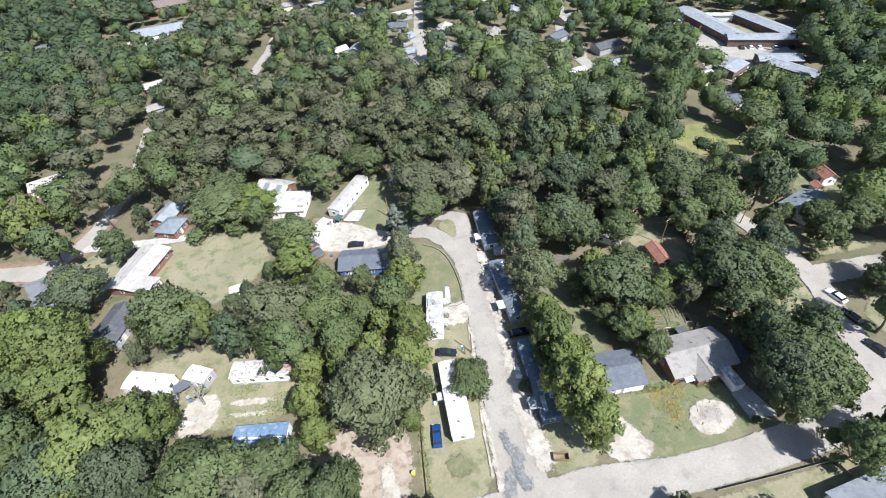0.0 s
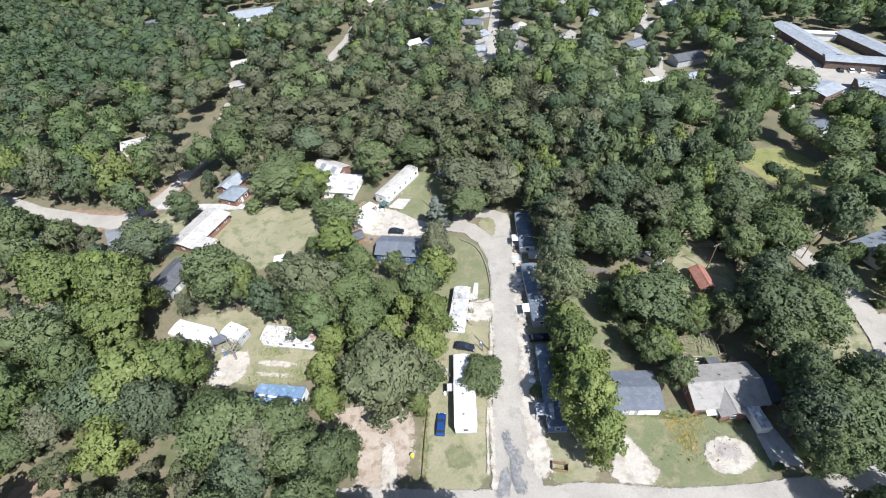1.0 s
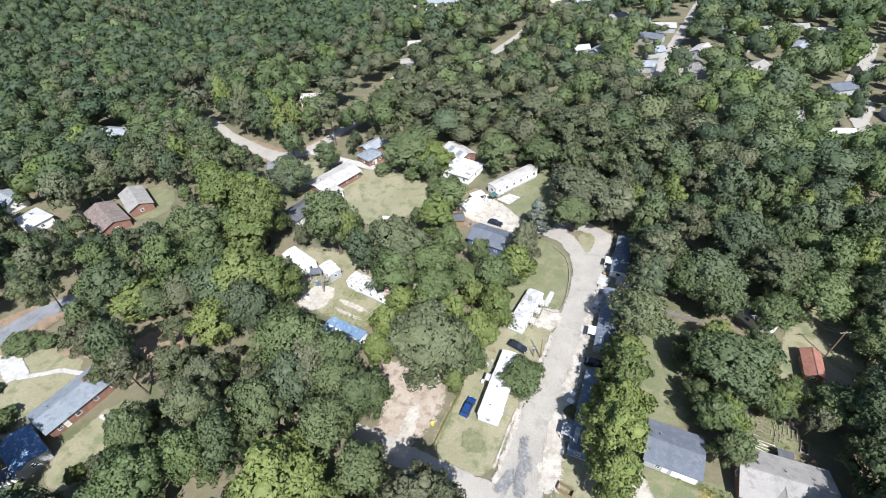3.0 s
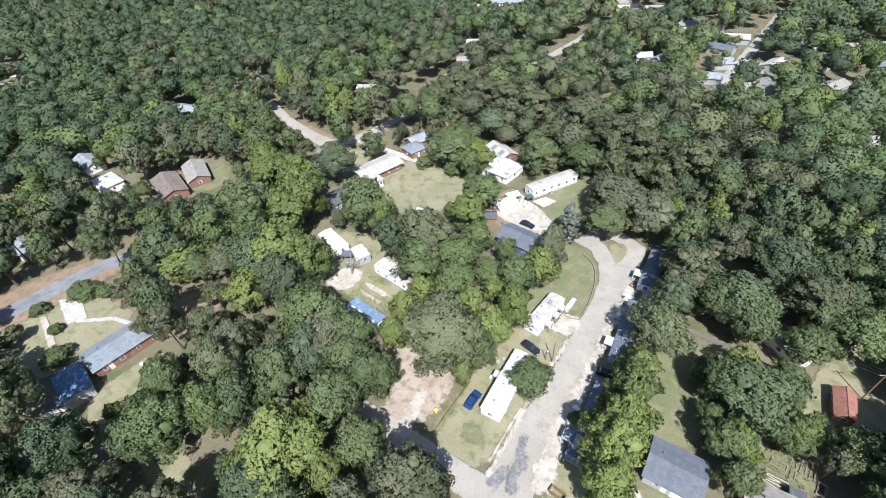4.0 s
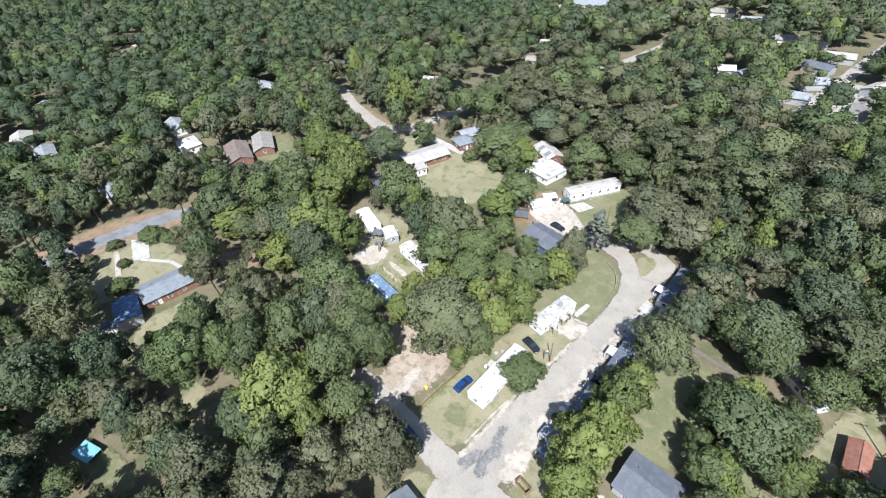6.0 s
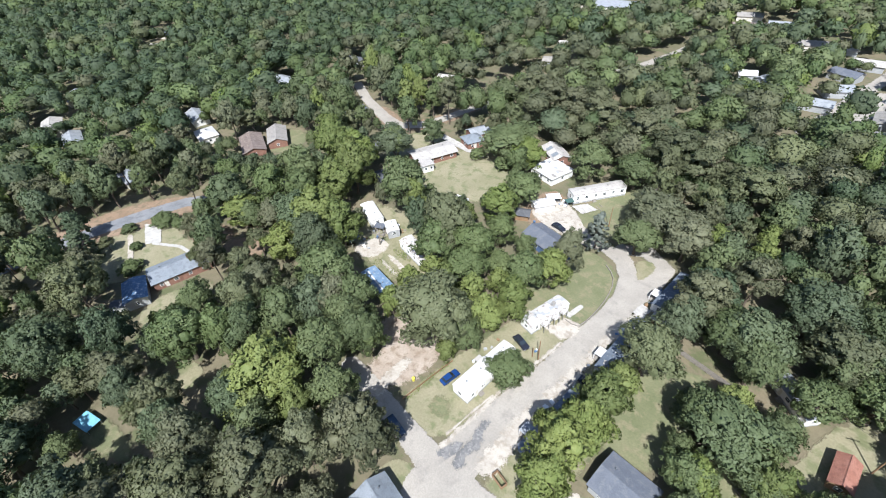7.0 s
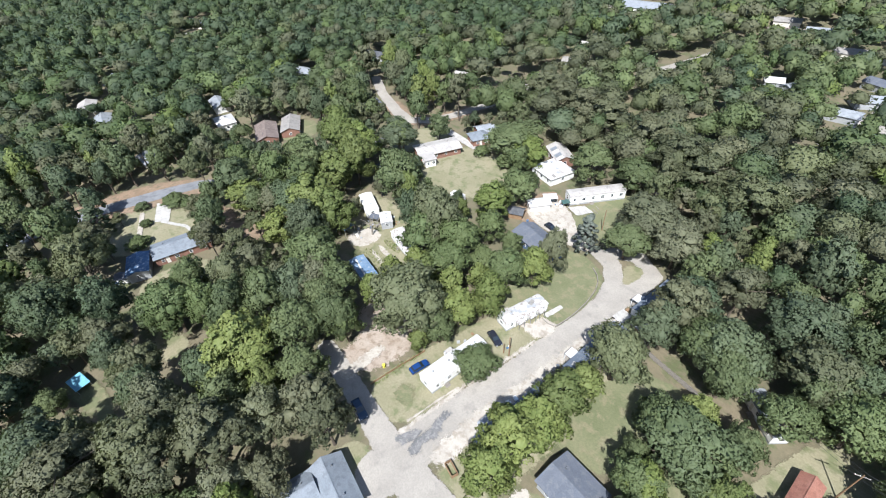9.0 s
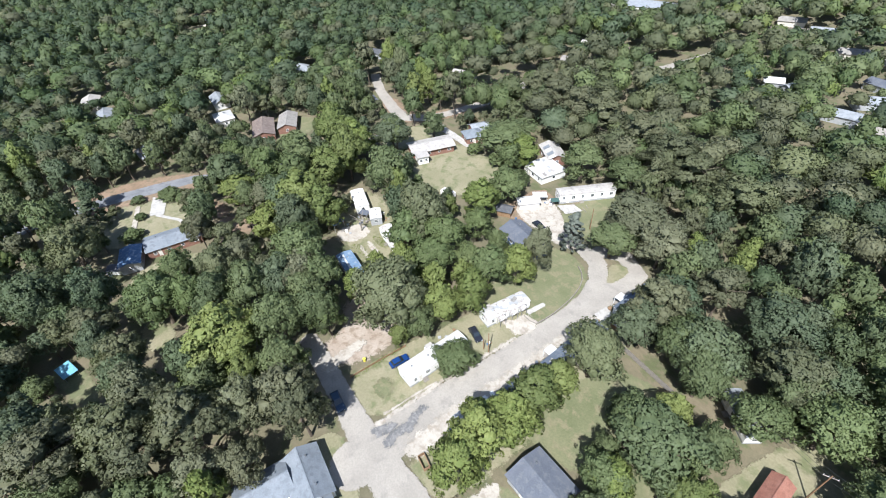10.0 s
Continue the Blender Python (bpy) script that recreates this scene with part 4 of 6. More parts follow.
board_fence([(33.5, 75.1), (40, 74.3), (47.2, 73.4)], 1.6, "wood_grey", "weathered grey board fence behind a lawn")
board_fence([(-2.7, 131.9), (4.4, 131.2)], 1.7, "wood_grey", "weathered grey board fence below trees")
board_fence([(50.6, 14.4), (62, 14.7), (73.0, 15.2), (73.9, 12.0)], 0.8, "wood_grey", "low weathered fence along a verge", 2.0)
board_fence([(0.6, 22.6), (0.8, 30.0), (1.2, 37.0)], 0.7, "wood_brown", "low overgrown wire fence beside a dirt yard", 1.8)


def timber(x, y, turn, length, label, name="timber_edging", z=0.05, w=0.2, h=0.25, material="wood_grey", group="timber edging"):
    ob = part(name, box(-length / 2, length / 2, -w / 2, w / 2, 0, h, 0.02), material)
    ob.matrix_basis = at(x, y, turn, z)
    return tagged(ob, label, "timber", group)


edge = [(12.0, 65.0), (14.0, 64.8), (15.7, 65.4), (16.0, 68.0), (16.1, 71.0), (15.9, 74.0), (15.6, 77.0), (15.0, 80.0), (14.2, 82.8), (12.9, 85.4), (11.0, 87.4), (8.6, 88.8)]
for (ax, ay), (bx, by) in zip(edge, edge[1:]):
    timber((ax + bx) / 2, (ay + by) / 2, math.degrees(math.atan2(by - ay, bx - ax)), math.hypot(bx - ax, by - ay) - 0.15, "weathered timber rail along a lawn", h=0.4)
for x, y, turn, ln in ((-10.5, 109.9, -20, 5.2), (-7.4, 110.4, -20, 2.6), (-3.5, 101.2, -15, 1.9), (-8.0, 112.4, -30, 2.0)):
    timber(x, y, turn, ln, "pale board lying on a green lawn", "board", h=0.12, group="loose boards")

# raised vegetable beds behind the tan house
for x, y, turn, L, W in ((58.4, 54.0, -30, 3.4, 2.6), (58.8, 50.6, -10, 2.6, 1.6), (58.6, 47.9, -8, 3.6, 1.4), (61.2, 52.6, 80, 2.8, 0.9), (62.6, 52.2, 80, 2.8, 0.9), (64.0, 51.6, 80, 2.8, 0.9), (61.0, 49.8, 80, 2.2, 0.9), (65.4, 49.4, 80, 2.6, 1.4)):
    e = thing("garden_bed", at(x, y, turn), "raised wooden vegetable bed with low plants", "garden bed", "vegetable beds")
    for a, b, c, d in ((-L / 2, L / 2, -W / 2, -W / 2 + 0.1), (-L / 2, L / 2, W / 2 - 0.1, W / 2), (-L / 2, -L / 2 + 0.1, -W / 2 + 0.1, W / 2 - 0.1), (L / 2 - 0.1, L / 2, -W / 2 + 0.1, W / 2 - 0.1)):
        part("board", box(a, b, c, d, 0, 0.35), "wood_grey", e)
    part("soil", box(-L / 2 + 0.1, L / 2 - 0.1, -W / 2 + 0.1, W / 2 - 0.1, 0, 0.26), "clay", e)
for k in range(5):
    timber(57.0 + 0.35 * k, 46.0 + 0.42 * k, -12 + 9 * (k % 3), 4.2, "pale stick lying behind a tan house", "stick", 0.4, 0.09, 0.09, "siding_cream", "pile of sticks")


def camper(x, y, turn, L, W, H, label, roof="roof_patchy"):
    e = thing("camper", at(x, y, turn), label, "camper")
    part("body", box(-L / 2, L / 2, -W / 2, W / 2, 0.5, H, 0.12), "siding_white", e)
    part("roof", box(-L / 2 + 0.1, L / 2 - 0.1, -W / 2 + 0.1, W / 2 - 0.1, H, H + 0.08, 0.03), roof, e)
    part("roof_hatch", box(-0.4, 0.4, -0.35, 0.35, H + 0.08, H + 0.22, 0.03), "trim_white", e)
    part("side_window", box(-0.8, 0.8, -W / 2 - 0.02, -W / 2 + 0.02, 1.3, 1.9), "window_glass", e)
    part("tow_bar", box(L / 2, L / 2 + 1.1, -0.06, 0.06, 0.45, 0.57), "metal_grey", e)
    for s in (-1, 1):
        part("wheel", tube((-0.3, s * (W / 2 - 0.25), 0.34), (-0.3, s * (W / 2 + 0.02), 0.34), 0.34, 0.34, 12), "tyre", e)
    return e


camper(64.6, 33.2, 97, 5.4, 2.3, 2.6, "pale camper with stained roof beside a tan house", "roof_patchy")
camper(-41.8, 82.2, 12, 5.0, 2.3, 2.5, "small white camper at the edge of a field", "roof_white")


def open_shelter(x, y, turn, L, W, H, roof, label, name="carport"):
    e = thing(name, at(x, y, turn), label, name)
    part("roof", box(-L / 2, L / 2, -W / 2, W / 2, H, H + 0.1, 0.02), roof, e)
    for sx in (-1, 1):
        for sy in (-1, 1):
            part("post", box(sx * (L / 2 - 0.2) - 0.06, sx * (L / 2 - 0.2) + 0.06, sy * (W / 2 - 0.2) - 0.06, sy * (W / 2 - 0.2) + 0.06, 0, H), "metal_grey", e)
    return e


# dark roof added in place of the tree shade beside the tan house
open_shelter(69.6, 38.6, 3, 2.4, 5.4, 2.5, "roof_dark", "dark roof standing in for tree shade beside a tan house")
open_shelter(-20.2, 103.4, 50, 4.6, 3.2, 2.5, "roof_white", "white canvas shelter beside the drive", "canopy")
house(-20.8, 98.8, 60, 6.5, 3.6, "roof_white", "siding_white", "small white roofed shed by the drive", wall_h=2.2, rise=0.6, vents=0, far=True, name="shed", category="shed")
house(-22.4, 90.2, 30, 4.4, 3.4, "roof_dark", "wood_brown", "dark roofed wooden shed", wall_h=2.2, rise=0.8, vents=0, far=True, name="shed", category="shed")
house(-74.6, -14.6, 55, 3.2, 2.4, "roof_slate", "siding_white", "small shed with a grey roof", wall_h=2.0, rise=0.6, vents=0, far=True, name="shed", category="shed")
house(4.6, 121.5, 80, 8, 5, "roof_slate", "siding_grey", "grey shed half under big oaks", wall_h=2.6, rise=1.0, vents=0)
open_shelter(6.0, 40.6, 91, 1.8, 1.5, 2.2, "roof_cream", "pale lean to beside a white mobile home", "canopy")
open_shelter(-52.0, 45.0, 10, 5.0, 4.0, 2.6, "tarp_blue", "blue canvas shelter over yard clutter", "canopy")
house(28.6, 79.6, 0, 2.6, 2.4, "roof_cream", "wood_brown", "small wooden shed between mobile homes", wall_h=2.2, rise=0.6, vents=0, far=True, name="shed", category="shed")

open_shelter(-42.3, -29.2, 20, 5.0, 3.2, 1.4, "tarp_cyan", "bright blue canvas spread under trees", "canopy")
for x, y, turn in ((10.4, 59.0, 82), (10.9, 62.4, 80), (11.2, 65.2, 85), (5.6, 58.6, 82)):
    open_shelter(x, y, turn, 2.0, 1.5, 2.3, "roof_patchy", "small white awning on an old trailer", "awning")

# things at the front and back of the tan house
awning = thing("door_awning", at(56.6, 34.4, 3), "striped white awning leaning over a front door", "awning")
for k in range(6):
    slat = part("slat", box(-1.1 + 0.38 * k, -0.84 + 0.38 * k, -0.9, 0.9, 0, 0.05), "trim_white", awning)
    slat.matrix_basis = pose(0, 0, 2.2, 18, 0, 0)
for sx in (-1.0, 1.0):
    part("post", box(sx - 0.04, sx + 0.04, -0.82, -0.74, 0, 1.92), "metal_grey", awning)
open_shelter(61.4, 45.6, 3, 2.6, 1.6, 1.9, "roof_dark", "dark canvas shelter behind a tan house", "canopy")
ridge_strip = part("roof_sheet", box(-4.4, 4.4, -0.22, 0.22, 0, 0.03), "roof_white")
ridge_strip.matrix_basis = at(-30.3, 38.6, -9, 3.30)
tagged(ridge_strip, "long white strip on a blue trailer roof", "roof sheet", "loose roof sheets")
for x, y, w in ((-26.6, 53.6, 1.3), (-27.8, 54.8, 1.0), (-26.9, 55.4, 0.8)):
    rust = part("roof_sheet", box(-w, w, -0.7, 0.7, 0, 0.03), "rust")
    rust.matrix_basis = at(x, y, -8 + 9 * w, 3.27 + 0.03 * w)
    tagged(rust, "rusty brown sheet on a flaking trailer roof", "roof sheet", "loose roof sheets")
open_shelter(-49.8, 54.6, 30, 3.4, 2.6, 2.3, "roof_slate", "dark grey lean to between two trailers", "canopy")
open_shelter(-15.4, 105.4, 60, 2.6, 2.2, 2.0, "tarp_green", "small green canvas shelter beside a drive", "canopy")

# the timber crib by the junction
crib = thing("timber_crib", at(26.2, 24.9, -10), "old wooden crib at the street corner", "crib")
for k in range(3):
    part("board", box(-1.4, 1.4, -0.7, -0.6, 0.05 + 0.32 * k, 0.33 + 0.32 * k), "wood_brown", crib)
    part("board", box(-1.4, 1.4, 0.6, 0.7, 0.05 + 0.32 * k, 0.33 + 0.32 * k), "wood_brown", crib)
for sx in (-1.45, 1.35):
    part("post", box(sx, sx + 0.1, -0.7, 0.7, 0, 1.05), "wood_brown", crib)


def bin_thing(x, y, material, label):
    e = thing("rubbish_bin", at(x, y, random.uniform(0, 90)), label, "rubbish bin")
    part("tub", tube((0, 0, 0), (0, 0, 0.95), 0.30, 0.38, 10), material, e)
    part("lid", tube((0, 0, 0.95), (0, 0, 1.02), 0.41, 0.36, 10), material, e)


bin_thing(-1.4, 27.3, "yellow", "bright yellow bin on dry grass")
bin_thing(23.8, 57.2, "metal_grey", "grey bin beside a mobile home")
bin_thing(-68.8, 1.5, "trim_white", "white bin behind a brick house")
bin_thing(-17.6, 90.4, "tarp_blue", "blue bin beside a blue house")

# fallen grey limbs in the yard between the mobile homes
dead = thing("dead_tree", at(-44.8, 50.4, 20), "bare grey dead tree with forked limbs", "tree")
part("trunk", tube((0, 0, 0), (0.3, 0.2, 4.5), 0.28, 0.18), "wood_grey", dead)
for k in range(9):
    az = 2.4 * k
    b0 = Vector((0.2, 0.15, 2.6 + 0.22 * k))
    b1 = b0 + Vector((2.2 * math.cos(az), 2.2 * math.sin(az), 1.5))
    part("limb", tube(b0, b1, 0.12, 0.06, 6), "wood_grey", dead)
    part("branch", tube(b1, b1 + Vector((1.3 * math.cos(az + 0.6), 1.3 * math.sin(az + 0.6), 1.0)), 0.05, 0.02, 5), "wood_grey", dead)

# yard clutter round the mobile homes
clutter = random.Random(5)
for cx, cy, rx, ry, n in ((-49, 50, 4, 4, 14), (-47, 60, 3, 1.5, 6), (23.6, 48, 0.6, 6, 7), (24, 72, 0.7, 6, 7), (24, 86, 0.8, 5, 6), (-19, 106, 3, 2.5, 10), (5.0, 44, 1.0, 5, 8), (-36, 116, 2, 5, 7), (65.5, 46.2, 2.5, 0.8, 7), (-73, -17, 3, 1.5, 6), (12.6, 52.4, 0.8, 1.0, 3)):
    for k in range(n):
        x, y = cx + clutter.uniform(-rx, rx), cy + clutter.uniform(-ry, ry)
        s = clutter.uniform(0.25, 0.75)
        material = clutter.choice(("siding_white", "siding_grey", "wood_grey", "wood_brown", "trim_white", "tarp_blue"))
        e = thing("storage_crate", at(x, y, clutter.uniform(0, 180)), "small worn crate lying in a yard", "crate", "yard clutter")
        part("box", box(-s * 0.7, s * 0.7, -s * 0.5, s * 0.5, 0, s * 0.8, 0.03), material, e)
        part("lid", box(-s * 0.74, s * 0.74, -s * 0.54, s * 0.54, s * 0.8, s * 0.86), material, e)


def tufts(name, spots, material, size, label):
    """Small blades scattered over discs (x, y, rx, ry, count)."""
    g = np.random.default_rng(len(name))
    heap = []
    for x, y, rx, ry, n in spots:
        a, r = g.uniform(0, 6.283, n), np.sqrt(g.random(n))
        p = np.stack([x + rx * r * np.cos(a), y + ry * r * np.sin(a), g.uniform(0.05, 0.5, n)], 1)
        for k in range(3):
            heap.append(p + g.normal(size=(n, 3)) * size)
    v = np.stack(np.split(np.concatenate(heap), 1)[0].reshape(-1, 3)[None], 0).reshape(-1, 3)
    v[:, 2] = np.maximum(v[:, 2], 0.12)
    count = len(v)
    tri = []
    start = 0
    for x, y, rx, ry, n in spots:
        tri.append(np.stack([start + np.arange(n), start + n + np.arange(n), start + 2 * n + np.arange(n)], 1))
        start += 3 * n
    me = bpy.data.meshes.new(name)
    me.from_pydata(v.tolist(), [], np.concatenate(tri).tolist())
    me.materials.append(M[material])
    tagged(new(name, me), label, "plants", kind="stuff")


tufts("wild_flowers", ((50.3, 31.6, 2.8, 2.6, 520), (51.0, 29.4, 1.8, 2.2, 300), (53.0, 33.6, 2.6, 1.2, 240), (49.0, 33.6, 1.2, 1.6, 160), (50.5, 27.0, 2.0, 1.8, 90), (54.0, 31.8, 1.4, 1.0, 60)), "flower", 0.085, "yellow wild flowers in a front lawn")
tufts("weeds", ((-33, 45, 8, 2.5, 500), (-36, 52, 4, 1.2, 300), (-28, 47, 3, 3, 300), (1, 30, 0.8, 7, 260), (49, 34.6, 6, 0.8, 260), (61, 33, 3, 1.0, 160), (52, 28, 8, 4, 160), (30, 60, 2, 8, 300), (60, 50.5, 4.5, 3.5, 420)), "light_leaf", 0.15, "tall weeds in the yards")


# ---------------------------------------------------------------- trees
rng = np.random.default_rng(7)


def leaves(big, small, count, size, seed, flat=0.6, down=0.5):
    """Leaf sprays over the skin of small clumps (x, y, z, rx, rz), none inside the limbs' bodies: verts and soft normals."""
    g = np.random.default_rng(seed)
    big, small = np.array(big), np.array(small)
    weight = small[:, 3] * small[:, 4]
    k = g.choice(len(small), count * 3, p=weight / weight.sum())
    d = g.normal(size=(count * 3, 3))
    d /= np.linalg.norm(d, axis=1)[:, None]
    keep = (d[:, 2] > -down) | (g.random(count * 3) < 0.25)
    k, d = k[keep], d[keep]
    p = small[k, :3] + d * small[k][:, [3, 3, 4]] * (0.55 + 0.62 * g.random((len(k), 1)))
    hidden = np.zeros(len(p), bool)
    for lb in big:
        hidden |= (((p - lb[:3]) / lb[[3, 3, 4]]) ** 2).sum(1) < 0.60
    p, d = p[~hidden][:count], d[~hidden][:count]
    mid = big[:, :3].mean(0)
    out = (p - mid) / np.abs(p - mid).max(0)
    out /= np.linalg.norm(out, axis=1)[:, None]
    n = 0.7 * d + 0.5 * out + flat * g.normal(size=d.shape)
    n /= np.linalg.norm(n, axis=1)[:, None]
    a = np.cross(n, g.normal(size=n.shape))
    a /= np.linalg.norm(a, axis=1)[:, None]
    b = np.cross(n, a)
    s = size * (0.45 + 0.75 * g.random((len(p), 1)))
    jit = lambda: 0.65 + 0.7 * g.random((len(p), 1))
    corners = [p + s * a * jit(), p + s * (0.87 * b - 0.5 * a) * jit(), p - s * (0.87 * b + 0.5 * a) * jit()]
    v = np.stack(corners, 1).reshape(-1, 3)
    soft = 0.46 * n + 0.28 * d + 0.50 * out
    soft /= np.linalg.norm(soft, axis=1)[:, None]
    return v, np.repeat(soft, 3, 0)


def under_leaf(lobes, share):
    """Closed leafy bodies inside the lobes, so that no daylight shows through a crown."""
    bm = bmesh.new()
    bmesh.ops.create_icosphere(bm, subdivisions=1, radius=1.0)
    bm.verts.ensure_lookup_table()
    points = np.array([v.co[:] for v in bm.verts])
    index = np.array([[v.index for v in f.verts] for f in bm.faces]).reshape(-1)
    bm.free()
    lobes = np.array(lobes)
    rad = lobes[:, [3, 3, 4]] * np.where(lobes[:, 3] > 2.4, share - 0.20, share)[:, None]
    worn = 0.80 + 0.36 * np.random.default_rng(len(lobes)).random((len(lobes), len(points), 1))
    v = (lobes[:, None, :3] + points[None] * worn * rad[:, None])[:, index].reshape(-1, 3)
    mid = lobes[:, :3].mean(0)
    out = (v - mid) / np.abs(v - mid).max(0)
    out /= np.linalg.norm(out, axis=1)[:, None] + 1e-6
    n = 0.55 * np.tile(points[index], (len(lobes), 1)) + 0.55 * out
    n /= np.linalg.norm(n, axis=1)[:, None] + 1e-6
    return v, n


def leaf_mesh(name, v, f, material, normals):
    """Leaf sprays that catch the light as a rounded crown does."""
    me = bpy.data.meshes.new(name)
    me.from_pydata(v.tolist(), [], f.tolist())
    me.shade_smooth()
    me.normals_split_custom_set_from_vertices(normals.tolist())
    me.materials.append(M[material])
    return me


def crown_lobes(kind, seed):
    """The limbs' bodies and the leaf clumps on them, for a crown about 5.4 m in radius on a tree 15 m high."""
    g = np.random.default_rng(seed)
    big, small = [], []

    def tier(n, reach, low, high, size, flat, spread=0.25):
        start = g.uniform(0, 6.28)
        for i in range(n):
            az = start + 6.283 * (i + g.uniform(-0.3, 0.3)) / n
            rr, r = reach * g.uniform(1 - spread, 1 + spread), size * g.uniform(0.72, 1.28)
            big.append((rr * math.cos(az), rr * math.sin(az), g.uniform(low, high), r, r * flat))

    def clumps(n, share):
        for x, y, z, r, rz in big:
            for i in range(round(n * (r / 1.7) ** 1.3)):
                d = g.normal(size=3)
                d /= np.linalg.norm(d)
                if d[2] < -0.45:
                    d[2] *= -1
                q = r * share * g.uniform(0.6, 1.5)
                reach = g.uniform(0.72, 1.08)
                small.append((x + d[0] * r * reach, y + d[1] * r * reach, z + d[2] * rz * reach, q, q * 0.8))

    if kind == "broad":
        big.append((0, 0, 8.8, 3.3, 3.6))
        tier(6, 3.5, 5.0, 7.4, 1.75, 0.85)
        tier(7, 3.1, 7.6, 10.2, 1.85, 0.9)
        tier(4, 1.5, 11.0, 12.6, 1.65, 0.85, 0.4)
        clumps(15, 0.31)
    elif kind == "tall":
        big.append((0, 0, 8.2, 2.6, 4.6))
        tier(5, 2.9, 4.0, 6.0, 1.65, 0.95)
        tier(6, 2.9, 6.6, 9.4, 1.75, 1.0)
        tier(4, 2.0, 10.0, 11.8, 1.5, 1.0)
        tier(2, 0.7, 12.4, 13.4, 1.2, 1.0)
        clumps(15, 0.31)
    elif kind == "pine":
        big.append((0, 0, 10.6, 2.1, 2.9))
        tier(6, 3.5, 7.2, 9.2, 1.5, 0.55)
        tier(6, 3.0, 9.4, 11.4, 1.5, 0.6)
        tier(4, 1.6, 11.8, 13.4, 1.25, 0.65)
        clumps(15, 0.32)
    elif kind == "spruce":
        for i in range(64):
            h = (i + 0.5) / 64
            rr, r = 4.6 * (1 - h) ** 0.9 * g.uniform(0.75, 1.1), 1.0 * g.uniform(0.6, 1.2)
            big.append((rr * math.cos(2.4 * i), rr * math.sin(2.4 * i), 1.4 + 12.4 * h, r, 0.6 * r))
        clumps(3, 0.5)
    else:
        big.append((0, 0, 6.0, 3.4, 5.0))
        tier(6, 3.0, 3.4, 6.0, 2.0, 1.5)
        tier(4, 2.0, 7.5, 10.0, 1.9, 1.5)
        clumps(10, 0.36)
    return big, small


def trunk_mesh(kind, seed):
    g = np.random.default_rng(seed)
    bm = bmesh.new()
    top = {"broad": 8.5, "tall": 9.0, "pine": 12.5, "spruce": 11.0}.get(kind, 4.0)
    r = {"broad": 0.34, "tall": 0.28, "pine": 0.26, "spruce": 0.22}.get(kind, 0.2)
    pts = [Vector((0.25 * g.normal() * (k > 0), 0.25 * g.normal() * (k > 0), top * k / 4)) for k in range(5)]
    for k in range(4):
        add_tube(bm, pts[k], pts[k + 1], r * (1.35 if k == 0 else 1 - 0.2 * k), r * (0.8 - 0.2 * k), 7)
    for i in range(8):
        az = 2.4 * i
        base = pts[2 + i % 2] * (0.75 + 0.05 * i)
        ln = 3.0 + 0.6 * g.normal()
        add_tube(bm, base, base + Vector((ln * math.cos(az), ln * math.sin(az), (1.2 if kind == "pine" else 2.6))), r * 0.4, r * 0.1, 5)
    me = bpy.data.meshes.new("trunk")
    bm.to_mesh(me)
    bm.free()
    me.materials.append(M["bark"])
    return me


KINDS = {
    "oak": ("broad", "oak_leaf", 6300, 0.27, "round crowned oak in full green leaf"),
    "dark": ("broad", "dark_leaf", 6300, 0.27, "broad tree with dark green leaves"),
    "grey": ("broad", "grey_leaf", 7200, 0.25, "wide oak with dense grey green crown"),
    "light": ("tall", "light_leaf", 6300, 0.27, "bright yellow green leafy tree"),
    "pine": ("pine", "pine_leaf", 6000, 0.25, "tall pine with a clumpy grey green crown"),
    "spruce": ("spruce", "spruce_leaf", 5600, 0.28, "silvery blue spruce on a lawn"),
    "cypress": ("spruce", "dark_leaf", 5600, 0.28, "dark green cone shaped evergreen tree"),
    "bush": ("bush", "oak_leaf", 2400, 0.5, "dense rounded green bush"),
    "red": ("bush", "red_leaf", 2400, 0.5, "dark red leaved ornamental tree"),
}
models = {}
for kind, (form, leaf, count, size, label) in KINDS.items():
    models[kind] = []
    for s in range({"spruce": 1, "bush": 2}.get(form, 5)):
        big, small = crown_lobes(form, 11 * s + len(kind))
        body, shade = under_leaf(big, 0.71)
        crowns = []
        for share, grow in ((1.0, 1.0), (0.28, 1.75)):
            v, n = leaves(big, small, int(share * count), size * grow, 31 * s + len(leaf))
            v, n = np.concatenate([body, v]), np.concatenate([shade, n])
            crowns.append(leaf_mesh("crown", v, np.arange(len(v)).reshape(-1, 3), leaf, n))
        models[kind].append((*crowns, trunk_mesh(form, 5 * s + 2)))
tree_count = 0


def tree(kind, fine, x, y, radius, height):
    """A tree of the given crown radius and height in metres, with small or larger leaf sprays."""
    global tree_count
    tree_count += 1
    small, large, trunk = models[kind][tree_count % len(models[kind])]
    crown = small if fine else large
    sx, sz = radius / 5.4, height / 15.0
    name = {"pine": "pine_tree", "spruce": "spruce_tree", "bush": "bush", "red": "bush"}.get(kind, "tree")
    e = thing(name, Matrix.Translation((x, y, 0)) @ Matrix.Rotation(tree_count * 2.4, 4, "Z") @ Matrix.Diagonal((sx * (0.93 + 0.14 * (tree_count % 5) / 4), sx * (0.93 + 0.14 * (tree_count % 7) / 6), sz, 1)), KINDS[kind][4], {"pine_tree": "pine", "spruce_tree": "spruce", "bush": "bush"}.get(name, "tree"), "trees of the neighbourhood")
    for part_name, me in (("trunk", trunk), ("crown", crown)):
        new(part_name, me).parent = e


